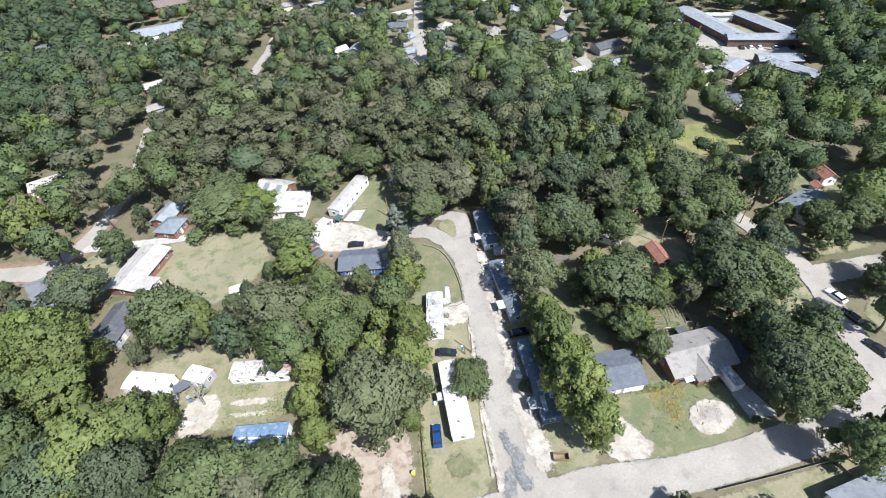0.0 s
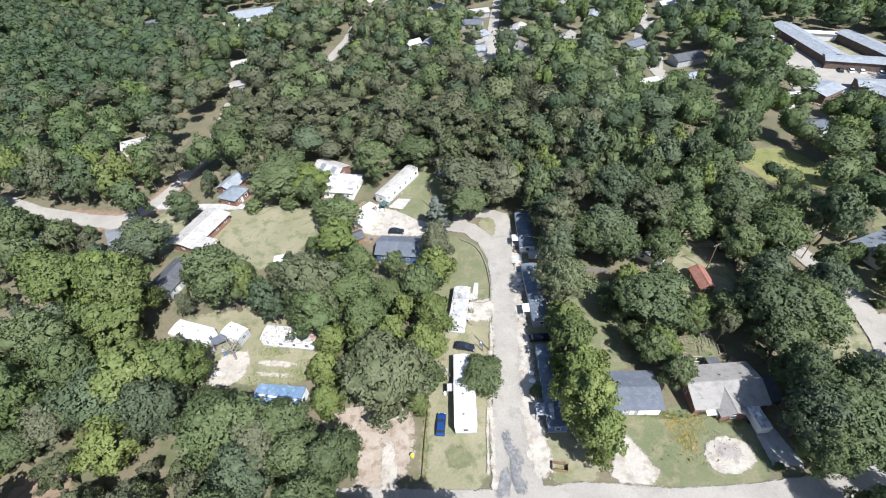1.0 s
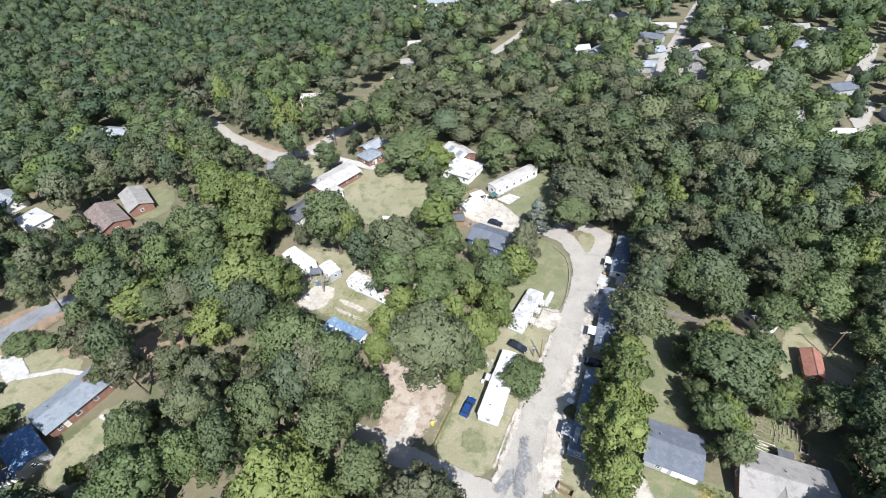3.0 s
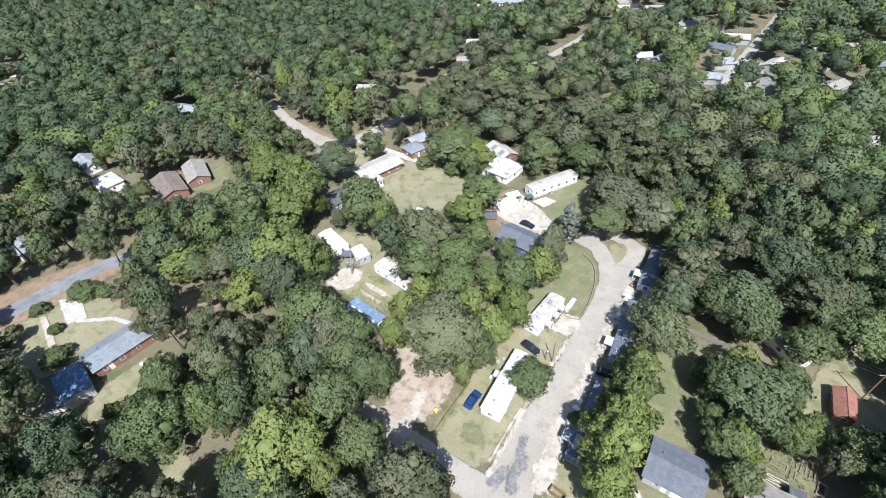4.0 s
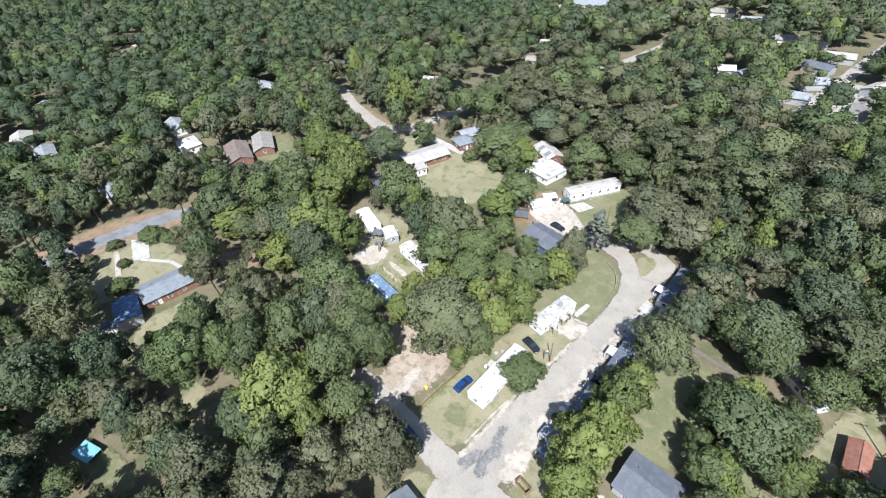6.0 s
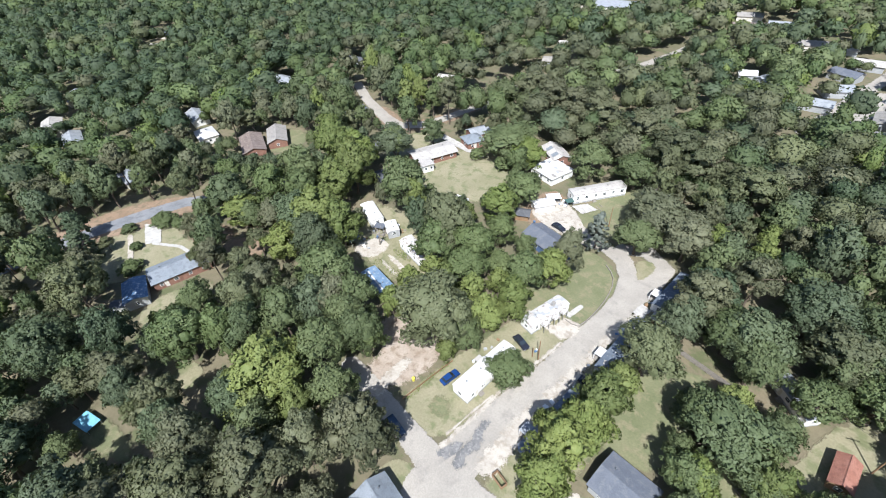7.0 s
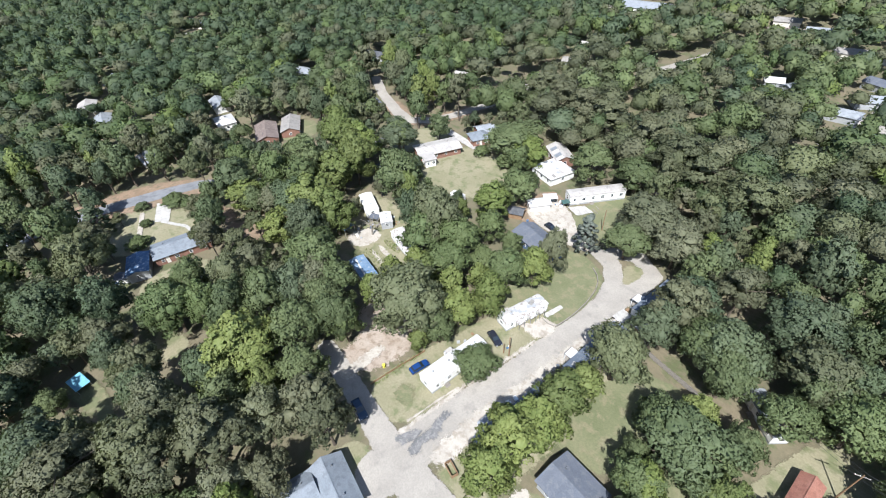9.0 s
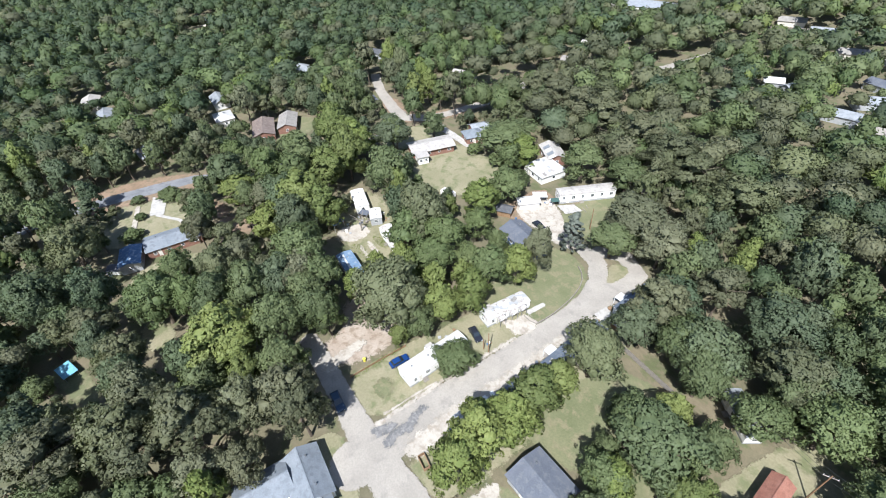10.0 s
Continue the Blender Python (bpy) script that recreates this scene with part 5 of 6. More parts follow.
PLANTED = []
PLANTED.append(("light", True, [(-73.0, 62.1, 8.0, 23.0), (-82.3, 69.9, 8.5, 18.8), (-70.5, 52.8, 8.1, 19.5), (-52.3, 42.9, 6.6, 18.3)]))
PLANTED.append(("light", True, [(-84.4, 26.2, 7.2, 13.0), (-93.1, 67.0, 8.4, 23.0), (-57.6, 38.8, 9.8, 21.6), (-20.4, 50.2, 4.0, 12.2), (-43.3, 65.1, 4.0, 18.9), (-24.6, 81.9, 6.7, 16.2), (-41.6, 115.7, 7.8, 11.6), (-18.3, 0.2, 8.5, 16.2), (-18.9, 3.7, 8.5, 21.6), (-8.8, 4.5, 4.9, 14.7), (-17.8, 35.3, 4.0, 13.4), (-0.5, 36.9, 3.0, 7.0), (-19.8, 42.6, 4.0, 13.4), (0.4, 48.2, 5.4, 14.1), (2.2, 56.3, 5.1, 14.1), (2.4, 71.3, 5.5, 14.1), (33.0, 27.8, 5.4, 16.5), (31.8, 33.6, 6.8, 18.0), (32.0, 40.6, 6.2, 16.0), (31.6, 47.4, 6.0, 15.4), (50.3, 47.8, 4.7, 10.5), (59.7, 55.3, 4.1, 11.6), (31.6, 54.6, 4.8, 11.5), (49.2, 67.2, 4.0, 10.5)]))
PLANTED.append(("oak", True, [(-78.8, 26.9, 4.4, 12.2), (-74.7, 43.4, 6.6, 18.9), (-85.5, 49.8, 7.0, 20.2), (-80.5, 86.2, 5.6, 16.2), (-43.1, -5.9, 6.2, 18.9), (-50.8, 0.1, 4.7, 16.2), (-36.3, 1.4, 5.0, 18.9), (-30.0, 13.4, 6.1, 20.2), (-20.4, 24.1, 5.4, 17.1), (-35.5, 28.6, 7.9, 20.2), (-38.9, 29.4, 5.7, 17.1), (-24.7, 29.6, 5.8, 16.2), (-25.0, 56.0, 6.3, 17.6), (-49.1, 65.3, 8.1, 24.3), (-27.1, 95.6, 6.9, 12.6), (-51.8, 117.1, 11.0, 13.7), (-20.0, 122.9, 7.7, 15.1), (-11.8, -3.1, 4.9, 14.7), (-7.5, 11.7, 5.0, 14.7), (-16.8, 15.5, 5.6, 18.9)]))
PLANTED.append(("oak", True, [(-14.5, 23.3, 5.1, 17.6), (-13.1, 24.8, 4.2, 14.6), (1.1, 41.4, 4.0, 11.5), (12.9, 42.6, 4.9, 7.0), (-13.4, 56.2, 5.4, 14.6), (-17.8, 62.8, 6.0, 17.6), (-1.3, 65.3, 5.4, 14.1), (-8.6, 74.3, 3.1, 11.0), (-18.0, 74.8, 4.5, 12.2), (11.5, 98.0, 5.9, 12.6), (-5.8, 127.4, 6.8, 14.0), (51.9, 41.2, 3.7, 10.0), (49.1, 47.0, 4.2, 10.8), (46.0, 52.0, 2.7, 7.0), (58.5, 53.6, 3.9, 9.7), (51.7, 57.2, 3.7, 9.5), (46.8, 58.5, 5.5, 14.0), (55.6, 60.0, 3.9, 10.5), (57.4, 67.2, 3.9, 9.0), (49.1, 76.5, 5.4, 15.1), (42.4, 81.1, 5.9, 14.7), (73.0, 14.6, 4.6, 15.1), (69.5, 24.5, 4.9, 15.1), (78.7, 26.0, 4.4, 13.0)]))
PLANTED.append(("oak", True, [(75.0, 29.0, 7.5, 17.3), (88.6, 78.6, 7.4, 16.0), (84.0, 106.5, 7.2, 16.4), (80.6, 52.6, 7.4, 16.6), (73.0, 45.8, 5.6, 15.1), (82.0, 51.8, 6.6, 16.2), (60.6, 76.6, 5.0, 12.5), (68.6, 83.6, 6.8, 15.1), (62.3, 86.4, 5.5, 14.7), (108.4, 62.8, 4.8, 13.0), (119.2, 66.3, 5.5, 13.0), (112.6, 70.0, 4.6, 10.0), (109.5, 47.0, 4.6, 9.0), (117.0, 45.5, 5.2, 10.0)]))
PLANTED.append(("dark", True, [(-63.7, -30.1, 8.7, 17.3), (-89.9, 25.7, 7.2, 18.9), (-61.9, 35.8, 7.7, 19.5), (-80.7, 84.8, 6.9, 15.9), (-79.1, 103.3, 5.3, 12.6), (-39.0, -41.5, 7.6, 17.3), (-58.6, -29.5, 6.7, 20.2), (-21.0, -34.0, 6.4, 17.3), (-37.8, -19.8, 4.2, 15.0), (-54.3, -17.8, 5.3, 18.9), (-21.6, -15.6, 4.5, 17.9), (-46.2, -9.5, 5.6, 13.0), (-33.4, 5.7, 5.1, 18.9), (-29.6, 20.4, 5.7, 17.6), (-51.1, 33.4, 6.1, 18.3), (-18.3, -4.3, 4.6, 17.6), (51.6, 57.6, 8.0, 15.1), (44.3, 60.8, 4.3, 7.6), (33.4, 76.9, 5.6, 14.7), (46.7, 81.0, 8.1, 16.2), (34.5, 88.8, 7.0, 15.8)]))
PLANTED.append(("dark", True, [(52.7, 97.2, 7.6, 17.3), (69.6, 30.1, 5.9, 17.3), (81.9, 36.3, 5.0, 15.1), (73.9, 39.2, 4.8, 15.1), (75.1, 54.3, 8.2, 17.3), (90.1, 60.6, 5.4, 15.1), (79.0, 64.5, 5.5, 15.1), (63.6, 89.8, 6.7, 15.8), (85.2, 92.9, 7.6, 15.1)]))
PLANTED.append(("grey", True, [(-45.0, 9.2, 5.2, 17.6), (-28.7, 26.0, 5.6, 17.1), (-26.0, 61.6, 7.5, 24.3), (-28.8, 66.6, 5.7, 17.1), (-1.0, 1.5, 5.6, 16.8), (-6.7, 38.8, 9.2, 21.8), (2.4, 78.6, 4.1, 16.6), (11.3, 108.9, 9.4, 15.8), (32.8, 63.6, 6.2, 16.6), (22.0, 104.0, 7.3, 15.8)]))
PLANTED.append(("pine", True, [(-104.3, -10.4, 2.6, 6.0), (-106.0, 18.4, 5.6, 18.9), (-76.7, -20.4, 7.1, 18.4), (-70.0, -18.9, 7.2, 23.0), (-64.2, 9.6, 4.3, 16.2), (-82.0, 13.0, 4.7, 13.0), (-69.8, 153.5, 8.9, 18.4), (-32.6, 146.8, 8.8, 19.4), (-44.7, 148.5, 8.8, 19.4), (-56.8, 150.2, 8.8, 19.4), (-11.2, -29.5, 7.8, 19.4), (-7.8, -18.6, 7.0, 19.4), (-1.1, -7.4, 7.2, 20.5), (5.0, 9.2, 6.9, 20.5), (7.6, 10.0, 5.9, 18.9), (10.6, 135.3, 8.5, 19.4), (-0.8, 140.9, 8.7, 19.4), (-14.6, 145.3, 8.8, 19.4), (34.1, 82.8, 6.5, 18.4), (59.9, 87.1, 7.1, 17.3), (40.6, 96.9, 6.4, 18.4), (25.8, 132.6, 8.8, 19.4)]))
PLANTED.append(("bush", True, [(-107.1, 6.6, 4.4, 4.0), (-100.6, 9.8, 2.8, 4.0), (-89.1, -8.2, 3.6, 4.0), (-99.6, -4.2, 2.1, 2.5), (-58.7, 108.0, 3.0, 5.0), (-46.6, 109.2, 4.1, 5.0), (24.1, 40.0, 1.6, 3.0), (64.7, 24.3, 1.0, 2.0), (104.9, 59.7, 1.4, 2.5)]))
PLANTED.append(("spruce", True, [(2.1, 93.1, 4.6, 13.0)]))
PLANTED.append(("cypress", True, [(-105.2, -16.1, 5.6, 12.0), (-89.4, 78.1, 5.3, 15.0)]))
PLANTED.append(("bush", False, [(-111.2, -3.0, 2.8, 3.0)]))
PLANTED.append(("dark", False, [(-151.7, -8.8, 5.1, 15.2), (-145.7, -4.6, 3.7, 15.1), (-141.8, 34.7, 2.3, 7.9), (-142.5, 41.4, 2.0, 6.4), (-150.3, 55.6, 3.9, 13.9), (-146.3, 70.8, 4.0, 12.8), (-151.1, 87.4, 4.1, 13.4), (-141.5, 104.2, 3.7, 14.2), (-144.7, 121.6, 3.6, 13.5), (-100.7, -38.6, 5.6, 19.9), (-131.1, -29.8, 3.4, 12.6), (-112.0, -22.9, 3.5, 13.2), (-129.1, -20.4, 5.0, 18.5), (-115.3, -14.9, 3.9, 12.9), (-129.6, -9.1, 3.8, 15.1), (-129.4, -1.7, 5.3, 19.5), (-139.3, 15.4, 3.3, 11.0), (-139.2, 22.5, 4.8, 18.3), (-128.1, 28.6, 3.5, 14.5), (-100.5, 29.9, 3.2, 10.7), (-124.1, 34.1, 2.4, 9.5), (-131.6, 37.7, 2.9, 9.5), (-115.7, 39.0, 3.0, 10.2), (-123.0, 39.3, 2.5, 8.3)]))
PLANTED.append(("dark", False, [(-111.2, 42.1, 3.2, 10.6), (-118.3, 45.4, 2.3, 6.7), (-110.8, 51.9, 2.0, 6.1), (-105.5, 63.9, 2.0, 8.1), (-123.9, 73.6, 5.2, 18.6), (-131.2, 75.0, 3.2, 11.5), (-136.3, 96.8, 4.5, 16.4), (-115.4, 115.9, 5.3, 20.7), (-123.3, 116.6, 4.4, 13.6), (-74.7, -41.7, 5.7, 19.2), (-82.7, -30.5, 3.3, 13.0), (-72.8, 13.0, 4.9, 19.2), (-93.8, 17.1, 3.5, 11.9), (-71.2, 33.7, 3.4, 11.5), (-97.1, 43.9, 4.1, 14.7), (-88.6, 58.2, 3.7, 13.6), (-60.9, 78.9, 2.7, 8.9), (-65.7, 82.6, 2.3, 7.5), (-94.8, 103.8, 5.1, 17.8), (-78.0, 120.9, 2.5, 8.1), (-49.7, -37.6, 3.6, 11.2), (-48.5, -30.5, 3.3, 11.1), (-51.2, -24.9, 4.1, 13.1), (-28.1, -3.7, 2.3, 8.2)]))
PLANTED.append(("dark", False, [(-58.7, 1.0, 3.0, 9.8), (-54.7, 6.8, 2.1, 8.3), (-52.9, 15.3, 2.1, 8.5), (-37.1, 60.7, 4.7, 16.7), (-56.9, 73.3, 4.1, 12.8), (-38.6, 79.7, 2.1, 6.7), (-28.7, 104.4, 2.0, 7.7), (-0.8, -35.5, 4.2, 13.6), (-16.4, -21.9, 3.2, 13.1), (50.4, 4.9, 3.3, 12.4), (42.5, 11.6, 2.8, 6.5), (32.0, 105.1, 4.5, 15.2), (56.0, 107.0, 4.0, 12.9), (49.9, 117.6, 5.1, 21.3), (26.6, 120.6, 3.8, 14.7), (60.7, 2.9, 4.1, 15.5), (82.4, 16.8, 3.7, 13.2), (80.6, 43.2, 2.1, 7.9), (73.7, 90.9, 3.2, 11.9), (62.2, 102.4, 4.1, 14.5), (84.6, 103.8, 3.1, 12.7), (89.0, 107.6, 2.2, 7.5), (66.4, 109.2, 4.4, 17.3), (72.9, 113.3, 5.2, 15.9)]))
PLANTED.append(("dark", False, [(81.1, 114.6, 4.8, 16.2), (86.0, 119.5, 3.3, 11.5), (95.3, 122.0, 4.9, 19.1), (73.0, 126.1, 3.8, 12.7), (101.6, 37.2, 4.4, 18.3), (102.4, 80.6, 5.3, 20.4), (110.8, 81.4, 2.3, 7.9), (106.6, 97.6, 2.2, 7.9), (103.0, 126.8, 4.3, 14.7)]))
PLANTED.append(("grey", False, [(-140.4, -1.4, 3.5, 13.6), (-144.9, 49.3, 5.4, 20.5), (-151.6, 66.7, 4.0, 13.3), (-144.0, 78.2, 4.2, 13.0), (-145.1, 90.3, 3.6, 14.4), (-112.8, -41.6, 3.8, 13.5), (-128.7, -37.4, 3.9, 16.3), (-135.6, -14.3, 4.3, 14.3), (-137.0, -7.1, 3.7, 14.6), (-120.0, 17.2, 3.5, 10.7), (-122.0, 24.5, 4.5, 16.0), (-136.9, 32.5, 2.3, 8.7), (-138.3, 73.6, 4.2, 15.4), (-111.3, 84.3, 3.2, 11.3), (-133.2, 87.1, 4.5, 15.8), (-123.4, 98.2, 2.7, 10.4), (-115.5, 98.9, 2.5, 7.3), (-135.0, 103.3, 2.2, 7.2), (-131.4, 116.8, 5.5, 18.0), (-137.5, 125.7, 5.1, 21.0), (-73.9, -30.0, 3.4, 13.2), (-86.2, -22.8, 4.2, 15.0), (-94.5, 51.5, 4.1, 15.9), (-60.8, 63.7, 2.4, 9.6)]))
PLANTED.append(("grey", False, [(-63.6, 73.5, 2.9, 9.9), (-57.1, 12.0, 2.3, 8.2), (-57.3, 51.8, 2.4, 7.3)]))
PLANTED.append(("pine", False, [(-146.9, -17.5, 4.3, 13.8), (-145.4, 1.3, 3.2, 12.8), (-144.8, 11.1, 3.2, 10.4), (-150.0, 30.7, 4.0, 14.4), (-143.7, 57.0, 3.7, 13.2), (-151.2, 77.9, 3.5, 13.7), (-144.6, 84.8, 3.3, 10.5), (-148.8, 95.9, 4.3, 15.3), (-150.0, 113.2, 5.5, 23.1), (-107.9, -34.1, 3.4, 13.2), (-104.5, -29.3, 3.3, 11.1), (-137.4, -22.2, 5.2, 18.0), (-136.5, 4.9, 5.3, 21.3), (-131.5, 14.8, 5.3, 19.8), (-116.8, 28.7, 3.3, 12.1), (-107.4, 45.1, 2.6, 9.7), (-113.5, 45.9, 2.2, 6.9), (-104.3, 52.6, 2.0, 5.9), (-107.7, 59.5, 2.0, 6.7), (-114.9, 75.1, 4.1, 15.2), (-135.9, 81.0, 3.3, 13.5), (-105.2, 83.0, 3.8, 15.6), (-100.2, 87.1, 3.1, 11.2), (-130.2, 126.2, 3.4, 10.6)]))
PLANTED.append(("pine", False, [(-115.7, 127.0, 3.7, 11.4), (-66.1, -39.8, 3.7, 14.7), (-90.9, -33.7, 4.2, 14.4), (-88.6, 11.5, 3.3, 11.5), (-92.4, 34.0, 3.5, 11.8), (-91.2, 40.9, 4.0, 16.0), (-76.5, 115.1, 2.3, 8.3), (-88.1, 120.9, 5.4, 22.0), (-63.0, 121.7, 3.7, 13.3), (-73.6, 125.2, 2.4, 7.5), (-67.9, 126.6, 2.3, 8.8), (-56.3, -5.9, 2.3, 7.4), (-38.7, 19.5, 3.3, 12.2), (-43.5, 23.2, 2.3, 8.7), (-50.6, 23.9, 2.1, 6.6), (-37.2, 68.7, 3.5, 11.1), (-59.2, 127.8, 5.0, 16.1), (6.1, 119.2, 4.4, 17.0), (19.4, 121.9, 4.4, 16.1), (12.2, 123.2, 3.9, 13.3), (2.9, 127.4, 4.0, 16.9), (22.2, 115.2, 4.3, 14.6), (31.5, 117.2, 3.2, 12.1), (42.8, 120.6, 3.9, 14.9)]))
PLANTED.append(("pine", False, [(65.2, 51.5, 2.6, 10.2), (79.3, 80.8, 3.5, 12.3), (95.9, 101.4, 2.0, 7.8)]))
PLANTED.append(("oak", False, [(-145.1, -41.8, 5.3, 19.8), (-151.7, -37.2, 3.7, 15.5), (-150.6, 6.6, 3.3, 10.7), (-141.8, 29.0, 3.1, 11.9), (-146.2, 62.5, 3.5, 10.6), (-150.4, 105.1, 4.3, 16.6), (-135.3, -37.6, 4.1, 17.0), (-114.9, -34.5, 4.4, 17.3), (-139.2, -30.6, 3.8, 15.6), (-125.0, 8.5, 4.3, 15.8), (-130.8, 22.4, 3.3, 10.3), (-100.0, 23.2, 3.5, 11.5), (-109.5, 33.2, 4.1, 13.7), (-137.2, 44.7, 2.4, 7.6), (-114.5, 68.7, 2.4, 8.6), (-106.5, 75.3, 5.7, 21.3), (-119.8, 80.8, 3.9, 15.9), (-119.9, 89.4, 5.4, 21.5), (-111.5, 92.1, 3.9, 13.0), (-107.1, 96.2, 2.1, 6.3), (-130.7, 99.7, 2.2, 8.4), (-102.6, 126.9, 3.2, 12.4), (-89.6, -41.2, 3.5, 14.3), (-94.8, -23.9, 5.3, 21.4)]))
PLANTED.append(("oak", False, [(-86.3, -15.7, 2.5, 9.4), (-99.0, 36.1, 3.5, 13.6), (-84.3, 36.9, 5.4, 20.3), (-82.8, 58.4, 3.3, 13.7), (-99.3, 77.5, 3.3, 12.6), (-99.2, 121.6, 4.1, 15.0), (-23.9, -41.0, 4.9, 19.0), (-58.0, -39.0, 3.5, 11.0), (-48.8, 18.6, 3.1, 9.4), (-40.8, 74.8, 2.2, 8.3), (-48.8, 74.9, 2.4, 9.1), (-33.4, 85.3, 2.1, 7.0), (-34.8, 101.1, 2.7, 9.2), (-38.4, 106.8, 3.8, 13.6), (-17.0, -40.7, 3.2, 11.2), (-7.0, -38.7, 3.3, 10.9), (1.4, -28.2, 4.5, 14.3), (8.4, -23.9, 3.6, 14.1), (2.9, -19.1, 4.1, 12.8), (10.7, -17.6, 3.3, 13.2), (6.0, -13.4, 3.5, 11.7)]))
PLANTED.append(("oak", False, [(31.6, 97.4, 4.5, 16.9), (38.7, 106.9, 4.1, 12.4), (48.3, 107.3, 3.5, 13.9), (57.9, 121.1, 4.6, 15.8), (52.2, 125.9, 3.9, 14.1), (45.3, 126.9, 3.6, 13.9), (36.2, 127.4, 4.8, 15.8), (95.0, 67.4, 3.5, 14.9), (79.4, 74.2, 2.9, 10.2), (99.3, 89.9, 3.5, 11.9), (97.3, 95.7, 2.2, 7.7), (73.2, 97.7, 4.7, 17.0), (79.0, 107.9, 3.5, 13.8), (90.8, 114.0, 2.9, 9.2), (63.4, 115.8, 3.6, 13.5), (65.5, 126.4, 4.1, 14.0), (106.9, 73.9, 2.4, 7.2), (109.5, 89.1, 3.9, 15.4), (101.5, 98.3, 2.2, 7.3)]))
PLANTED.append(("light", False, [(-147.7, -31.1, 5.3, 20.8), (-148.2, -23.9, 3.4, 10.6), (-142.1, -10.9, 4.0, 13.9), (-151.3, 12.5, 3.6, 13.4), (-148.2, 21.0, 4.0, 13.5), (-150.8, 127.2, 5.5, 20.9), (-103.6, 57.8, 2.1, 8.0), (-127.6, 81.4, 4.8, 19.2), (-129.1, 92.9, 3.3, 10.0), (-106.3, 113.3, 4.9, 19.4), (-107.4, 121.9, 4.8, 18.0), (-122.7, 127.3, 4.4, 18.2), (-82.9, -37.6, 5.4, 17.0), (-60.0, -9.0, 2.0, 6.4), (-32.0, 76.1, 2.9, 9.4), (9.8, -8.6, 3.7, 14.3), (-13.5, 48.8, 3.6, 14.6), (-6.9, 51.7, 4.2, 12.8), (-4.8, 59.0, 3.5, 11.9), (27.0, 111.6, 3.3, 11.9), (38.1, 113.1, 3.6, 12.3), (36.4, 120.9, 3.3, 11.3), (86.4, 70.5, 2.5, 7.2), (86.2, 76.8, 3.2, 9.4)]))
PLANTED.append(("light", False, [(88.0, 83.7, 2.2, 6.8), (79.3, 101.3, 3.8, 14.8), (69.7, 120.9, 3.7, 13.2), (79.3, 121.6, 3.6, 11.2), (81.6, 128.0, 3.6, 13.0)]))

PLANTED.append(("pine", True, [(-43.6, -20.4, 5.8, 14.6), (-27.4, -14.8, 5.4, 17.5), (-57.4, 15.2, 4.8, 14.0), (-72.4, 8.4, 3.6, 10.5), (-66.2, 23.0, 3.8, 11.0), (-90.0, -18.0, 5.6, 13.0)]))
PLANTED.append(("grey", True, [(-15.3, -14.1, 5.8, 18.6), (-49.3, 16.0, 5.0, 13.0), (-74.2, 32.0, 5.2, 13.5)]))
PLANTED.append(("light", True, [(-58.6, 27.2, 5.8, 13.5)]))
PLANTED.append(("cypress", True, [(-75.0, 12.4, 3.0, 9.0)]))
PLANTED.append(("pine", True, [(-3.0, -17.0, 6.0, 16.0), (9.0, -2.0, 4.6, 12.0), (-13.0, -24.5, 5.6, 15.0)]))
PLANTED.append(("grey", True, [(6.6, -8.6, 5.4, 13.5), (-21.5, -30.0, 4.6, 13.0)]))
PLANTED.append(("oak", True, [(79.0, 76.0, 5.6, 13.0), (80.6, 86.4, 6.0, 14.0), (68.8, 57.0, 4.4, 10.0), (77.4, 62.6, 4.6, 10.0)]))
PLANTED.append(("bush", True, [(-64.0, 15.8, 2.6, 4.0), (-60.4, 20.4, 2.2, 3.4)]))

PLANTED.append(("red", True, [(-80.0, 123.6, 2.6, 4.5)]))
PLANTED.append(("oak", True, [(-8.8, 64.1, 4.2, 11.0), (-7.4, -30.4, 5.0, 14.0), (-36.4, -33.0, 3.2, 9.0)]))
PLANTED.append(("pine", True, [(3.6, -24.6, 5.0, 14.0), (-48.6, -27.4, 4.0, 12.0), (-33.0, -20.2, 3.2, 10.0)]))

TREES = []
for kind, fine, row in PLANTED:
    for x, y, radius, height in row:
        tree(kind, fine, x, y, radius, height)
        TREES.append((x, y, radius))


def within(x, y, outline):
    odd = False
    for (ax, ay), (bx, by) in zip(outline, outline[1:] + outline[:1]):
        if (ay > y) != (by > y) and x < (bx - ax) * (y - ay) / (by - ay) + ax:
            odd = not odd
    return odd


# ---------------------------------------------------------------- the woods further out
WOODS_EDGE = [(-150, -75), (-640, -70), (-665, 85), (-570, 310), (-345, 520), (60, 450), (200, 350), (330, 215), (215, 30), (150, -45)]


def open_ground(x, y):
    """Free of streets, lawns and houses."""
    for line in STREETS:
        for p, q in zip(line, line[1:]):
            if segment_distance(x, y, p[:2], q[:2])[0] < p[2] / 2 + 1.6:
                return False
    for px, py, L, W in HOUSES:
        if math.hypot(x - px, y - py) < 0.30 * (L + W) + 0.8:
            return False
    for outline in YARDS:
        if within(x, y, outline):
            return False
    return True


def gap_between(x, y):
    """The way from here to the nearest planted crown."""
    return min(math.hypot(x - px, y - py) - 0.8 * radius for px, py, radius in TREES)


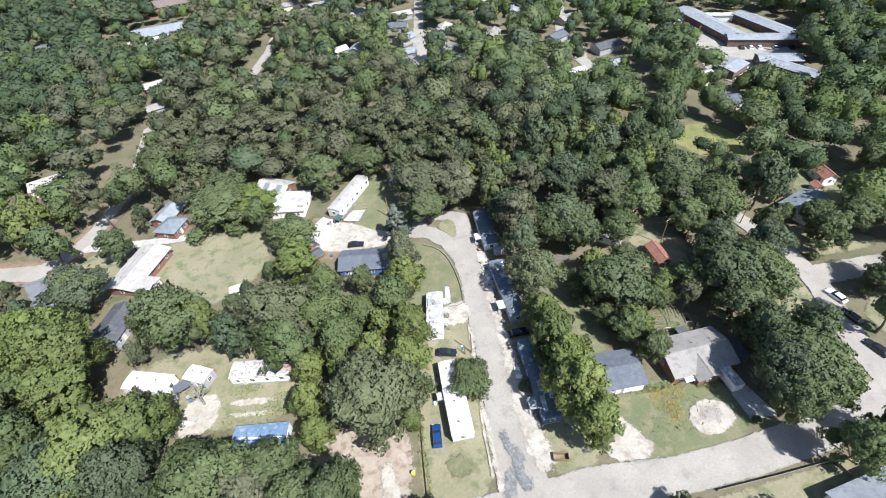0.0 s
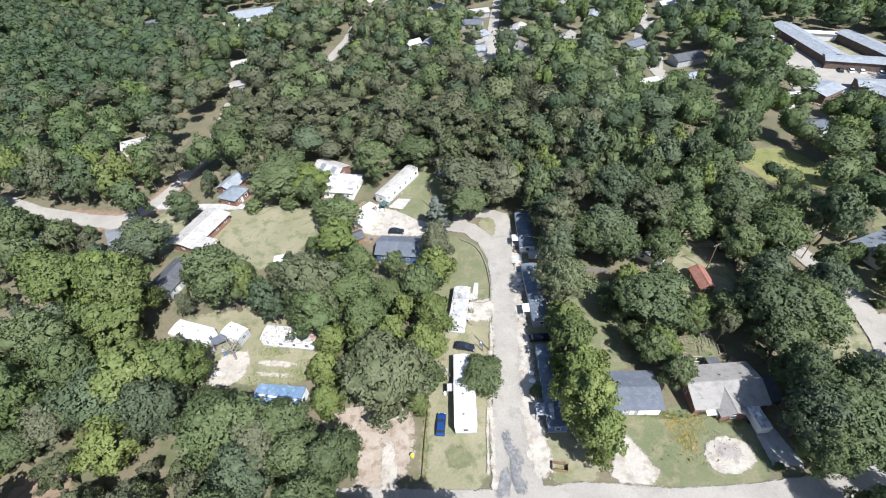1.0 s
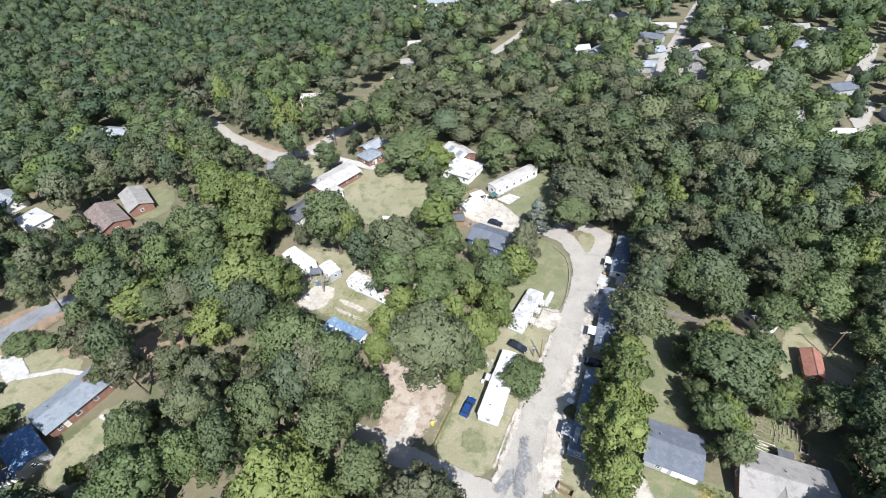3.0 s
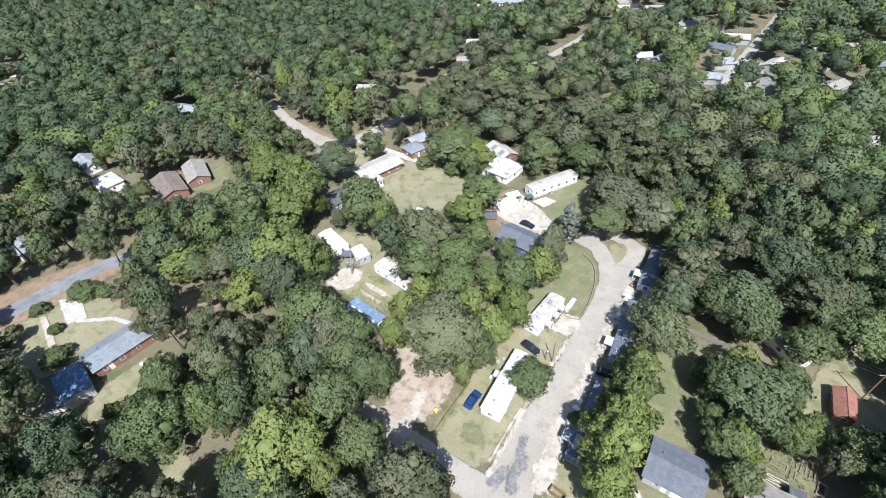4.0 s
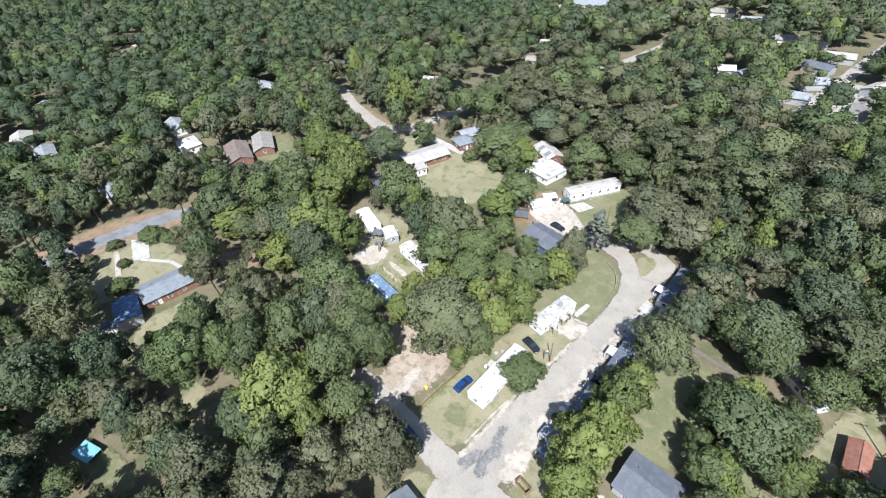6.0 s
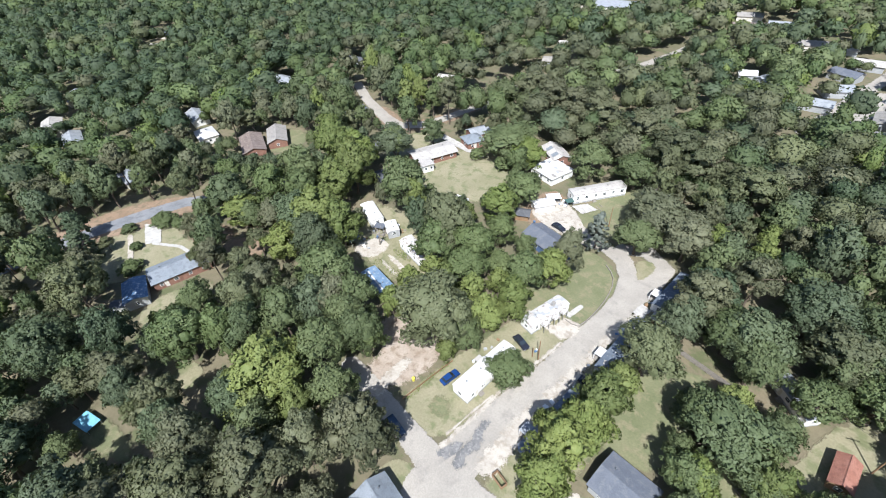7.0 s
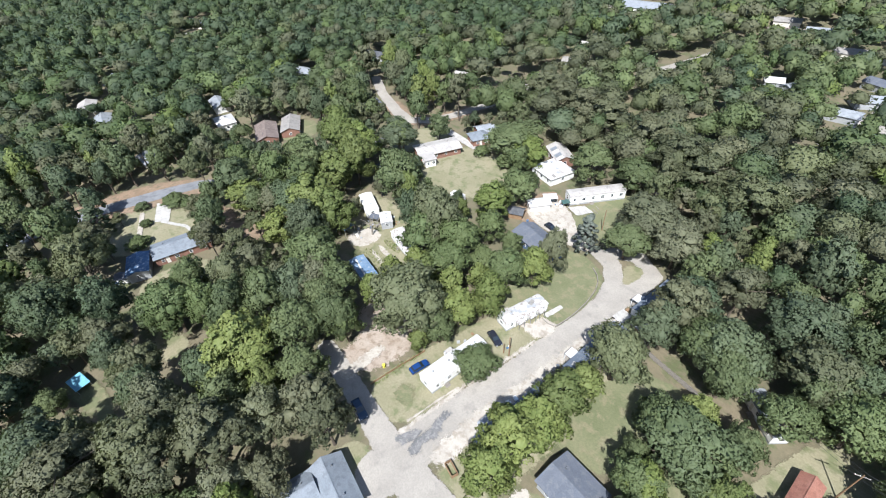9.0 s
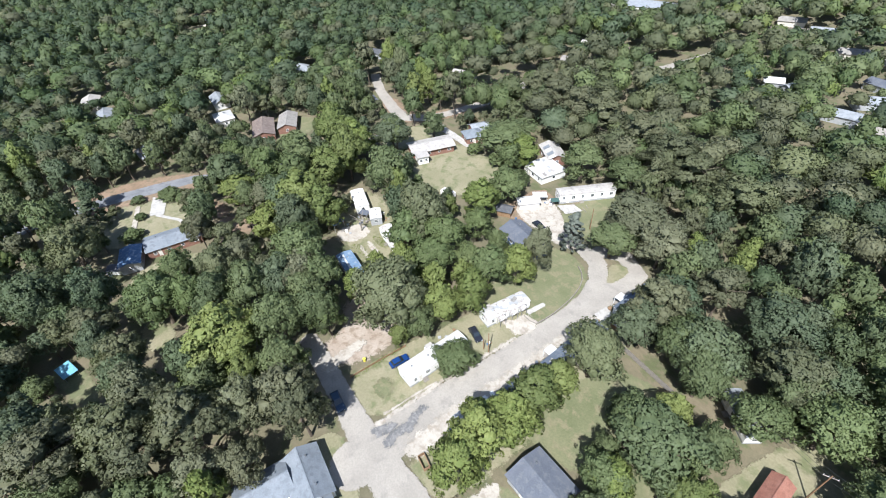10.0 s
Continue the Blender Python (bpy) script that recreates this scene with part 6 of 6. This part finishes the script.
# stretches among the planted trees that are grown over
THICKETS = [
    [(80, 62), (94, 62), (112, 76), (112, 128), (30, 128), (34, 106), (62, 100), (80, 92)],
    [(-152, -42), (-18, -42), (-12, -30), (-34, -24), (-52, -20), (-66, -26), (-100, -24), (-152, -12)],
    [(-30, -42), (28, -42), (24, -14), (9, -8), (-8, -12), (-22, -32)],
    [(-152, 68), (-142, 76), (-112, 78), (-108, 92), (-128, 100), (-152, 104)],
    [(-90, 114), (-60, 122), (-60, 128), (-112, 128), (-100, 114)],
    [(-152, 12), (-128, 14), (-112, 34), (-108, 48), (-152, 34)],
]


def wooded(x, y):
    """The far woods stand outside the stretch where single trees are planted."""
    if -152 < x < 112 and -42 < y < 128:
        if not any(within(x, y, outline) for outline in THICKETS) or gap_between(x, y) < 1.2:
            return False
    return within(x, y, WOODS_EDGE) and open_ground(x, y)


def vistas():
    """Far houses, a meadow and far streets kept in the camera's view: (x, y, half width, height of the trees before
    them).
    """
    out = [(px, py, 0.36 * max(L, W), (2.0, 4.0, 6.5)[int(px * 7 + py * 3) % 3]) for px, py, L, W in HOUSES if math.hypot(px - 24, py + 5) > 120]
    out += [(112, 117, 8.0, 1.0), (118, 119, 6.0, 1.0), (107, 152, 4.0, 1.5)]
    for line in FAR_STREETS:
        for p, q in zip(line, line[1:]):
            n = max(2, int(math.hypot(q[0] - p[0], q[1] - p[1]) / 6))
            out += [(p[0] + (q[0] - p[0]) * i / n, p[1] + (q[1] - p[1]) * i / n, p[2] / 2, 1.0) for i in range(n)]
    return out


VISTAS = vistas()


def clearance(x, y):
    """Tree height that leaves a far house or street in the camera's view; (24, -5) lies near its path."""
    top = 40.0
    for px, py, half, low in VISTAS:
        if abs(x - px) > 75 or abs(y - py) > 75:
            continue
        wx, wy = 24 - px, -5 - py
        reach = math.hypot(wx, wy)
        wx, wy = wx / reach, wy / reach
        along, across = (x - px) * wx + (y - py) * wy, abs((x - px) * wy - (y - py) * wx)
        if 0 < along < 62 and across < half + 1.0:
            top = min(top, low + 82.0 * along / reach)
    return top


def far_tree(form, seed):
    """A distant crown: a closed lumpy body under leaf sprays, at three finenesses."""
    g = np.random.default_rng(seed)
    mid, wide, tall = {"pine": (10.2, 3.7, 3.4), "tall": (8.4, 3.7, 5.0)}.get(form, (8.4, 4.3, 4.5))
    lumps = g.normal(size=(15, 3))
    lumps[:, 2] = np.abs(lumps[:, 2]) * 0.8 - 0.15
    lumps /= np.linalg.norm(lumps, axis=1)[:, None]
    high = g.uniform(0.14, 0.36, 15)

    def skin(d):
        return 0.80 + (high * np.clip(d @ lumps.T, 0, 1) ** 14).sum(1)[:, None]

    tiers = []
    for rings, sides, count, size in ((6, 10, 580, 0.45), (5, 9, 240, 0.66), (4, 8, 100, 0.94)):
        grid = np.zeros((rings + 1, sides, 3))
        for i in range(rings + 1):
            a = math.pi * (0.5 - 0.74 * i / rings)
            for k in range(sides):
                b = math.tau * (k + 0.5 * (i % 2)) / sides
                grid[i, k] = (math.cos(a) * math.cos(b), math.cos(a) * math.sin(b), math.sin(a))
        unit = []
        for i in range(rings):
            for k in range(sides):
                j = (k + 1) % sides
                unit += [grid[i, k], grid[i + 1, k], grid[i + 1, j]]
                if i:
                    unit += [grid[i, k], grid[i + 1, j], grid[i, j]]
        unit = np.array(unit)
        size3 = np.array([wide, wide, tall])
        v = unit * skin(unit) * size3 * 0.85
        d = g.normal(size=(count * 2, 3))
        d = d[d[:, 2] > -0.55 * np.linalg.norm(d, axis=1)][:count]
        d /= np.linalg.norm(d, axis=1)[:, None]
        p = d * skin(d) * size3 * g.uniform(0.84, 1.14, (len(d), 1))
        n = d + 0.6 * g.normal(size=d.shape)
        n /= np.linalg.norm(n, axis=1)[:, None]
        a = np.cross(n, g.normal(size=n.shape))
        a /= np.linalg.norm(a, axis=1)[:, None]
        b = np.cross(n, a)
        s = size * (0.5 + 0.7 * g.random((len(d), 1)))
        w = np.stack([p + s * a, p + s * (0.87 * b - 0.5 * a), p - s * (0.87 * b + 0.5 * a)], 1).reshape(-1, 3)
        m = 0.5 * n + 0.6 * d
        m /= np.linalg.norm(m, axis=1)[:, None]
        tiers.append((np.concatenate([v, w]) + np.array([0, 0, mid]), np.concatenate([unit, np.repeat(m, 3, 0)])))
    return tiers


far_forms = [far_tree("broad", 3), far_tree("broad", 8), far_tree("pine", 5), far_tree("tall", 9), far_tree("pine", 14)]


def stand(x, y, u):
    """Which kind grows where: pines north of the park, extra dark leaves far west in place of vignetting and haze,
    mixed oaks elsewhere.
    """
    drift = math.sin(x / 37.0 + 1.3) * math.sin(y / 29.0) + 0.6 * math.sin((x + y) / 17.0)
    if within(x, y, [(-130, 190), (-40, 225), (40, 185), (60, 128), (10, 115), (-75, 115)]):
        return 2 if u < 0.74 + 0.15 * drift else 1 if u < 0.85 else 0
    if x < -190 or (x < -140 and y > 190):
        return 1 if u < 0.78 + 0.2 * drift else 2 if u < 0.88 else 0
    if x > 35:
        return 0 if u < 0.55 + 0.25 * drift else 1 if u < 0.9 else 3
    return 0 if u < 0.36 + 0.2 * drift else 1 if u < 0.68 else 2 if u < 0.94 else 3


def far_woods(name, leaf, picks, share, label):
    """Distant trees on a jittered grid, as one leafy mass."""
    g = np.random.default_rng(5)
    heap, lit, tones = [], [], []
    for gx in np.arange(-680, 320, 7.9):
        for gy in np.arange(-80, 530, 7.9):
            x, y = gx + g.uniform(-3.4, 3.4), gy + g.uniform(-3.4, 3.4)
            pick, s, tall, turn, u, gap, tone = g.integers(len(picks)), 0.62 + 0.95 * g.random() ** 1.4, g.uniform(0.7, 1.2), g.uniform(0, 6.28), g.random(), g.random(), g.uniform(-0.42, 0.28)
            if stand(x, y, u) != share or gap < 0.035 or not wooded(x, y):
                continue
            # leaf colour lowered far left and right, standing in for lens vignetting
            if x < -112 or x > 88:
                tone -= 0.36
            # trees before far houses and streets shrink or drop out to fit the camera's view
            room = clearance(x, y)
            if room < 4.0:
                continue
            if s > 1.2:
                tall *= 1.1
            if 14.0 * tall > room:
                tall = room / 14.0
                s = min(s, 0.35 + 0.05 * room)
            if -152 < x < 112 and -42 < y < 128:
                s = min(s, 0.35 + 0.16 * gap_between(x, y))
                tall = min(tall, 0.35 + 0.7 * s)
            distance = math.hypot(x - 25, y)
            shape, normals = far_forms[picks[pick]][(distance > 185) + (distance > 290)]
            v = shape * np.array([s, s, tall])
            c, sn = math.cos(turn), math.sin(turn)
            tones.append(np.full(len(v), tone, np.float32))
            heap.append(np.stack([v[:, 0] * c - v[:, 1] * sn + x, v[:, 0] * sn + v[:, 1] * c + y, v[:, 2]], 1))
            lit.append(np.stack([normals[:, 0] * c - normals[:, 1] * sn, normals[:, 0] * sn + normals[:, 1] * c, normals[:, 2]], 1))
    v = np.concatenate(heap)
    f = np.arange(len(v)).reshape(-1, 3)
    me = leaf_mesh(name, v, f, leaf, np.concatenate(lit))
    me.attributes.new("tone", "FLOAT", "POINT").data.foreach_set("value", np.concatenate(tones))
    tagged(new(name, me), label, "woods", kind="stuff")


far_woods("far_oak_woods", "oak_leaf", [0, 1, 3], 0, "distant mass of green oaks")
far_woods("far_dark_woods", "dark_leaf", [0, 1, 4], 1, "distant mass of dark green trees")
far_woods("far_pine_woods", "pine_leaf", [2, 4, 0], 2, "distant mass of grey green pines")
far_woods("far_light_woods", "light_leaf", [0, 3, 1], 3, "distant mass of yellow green trees")
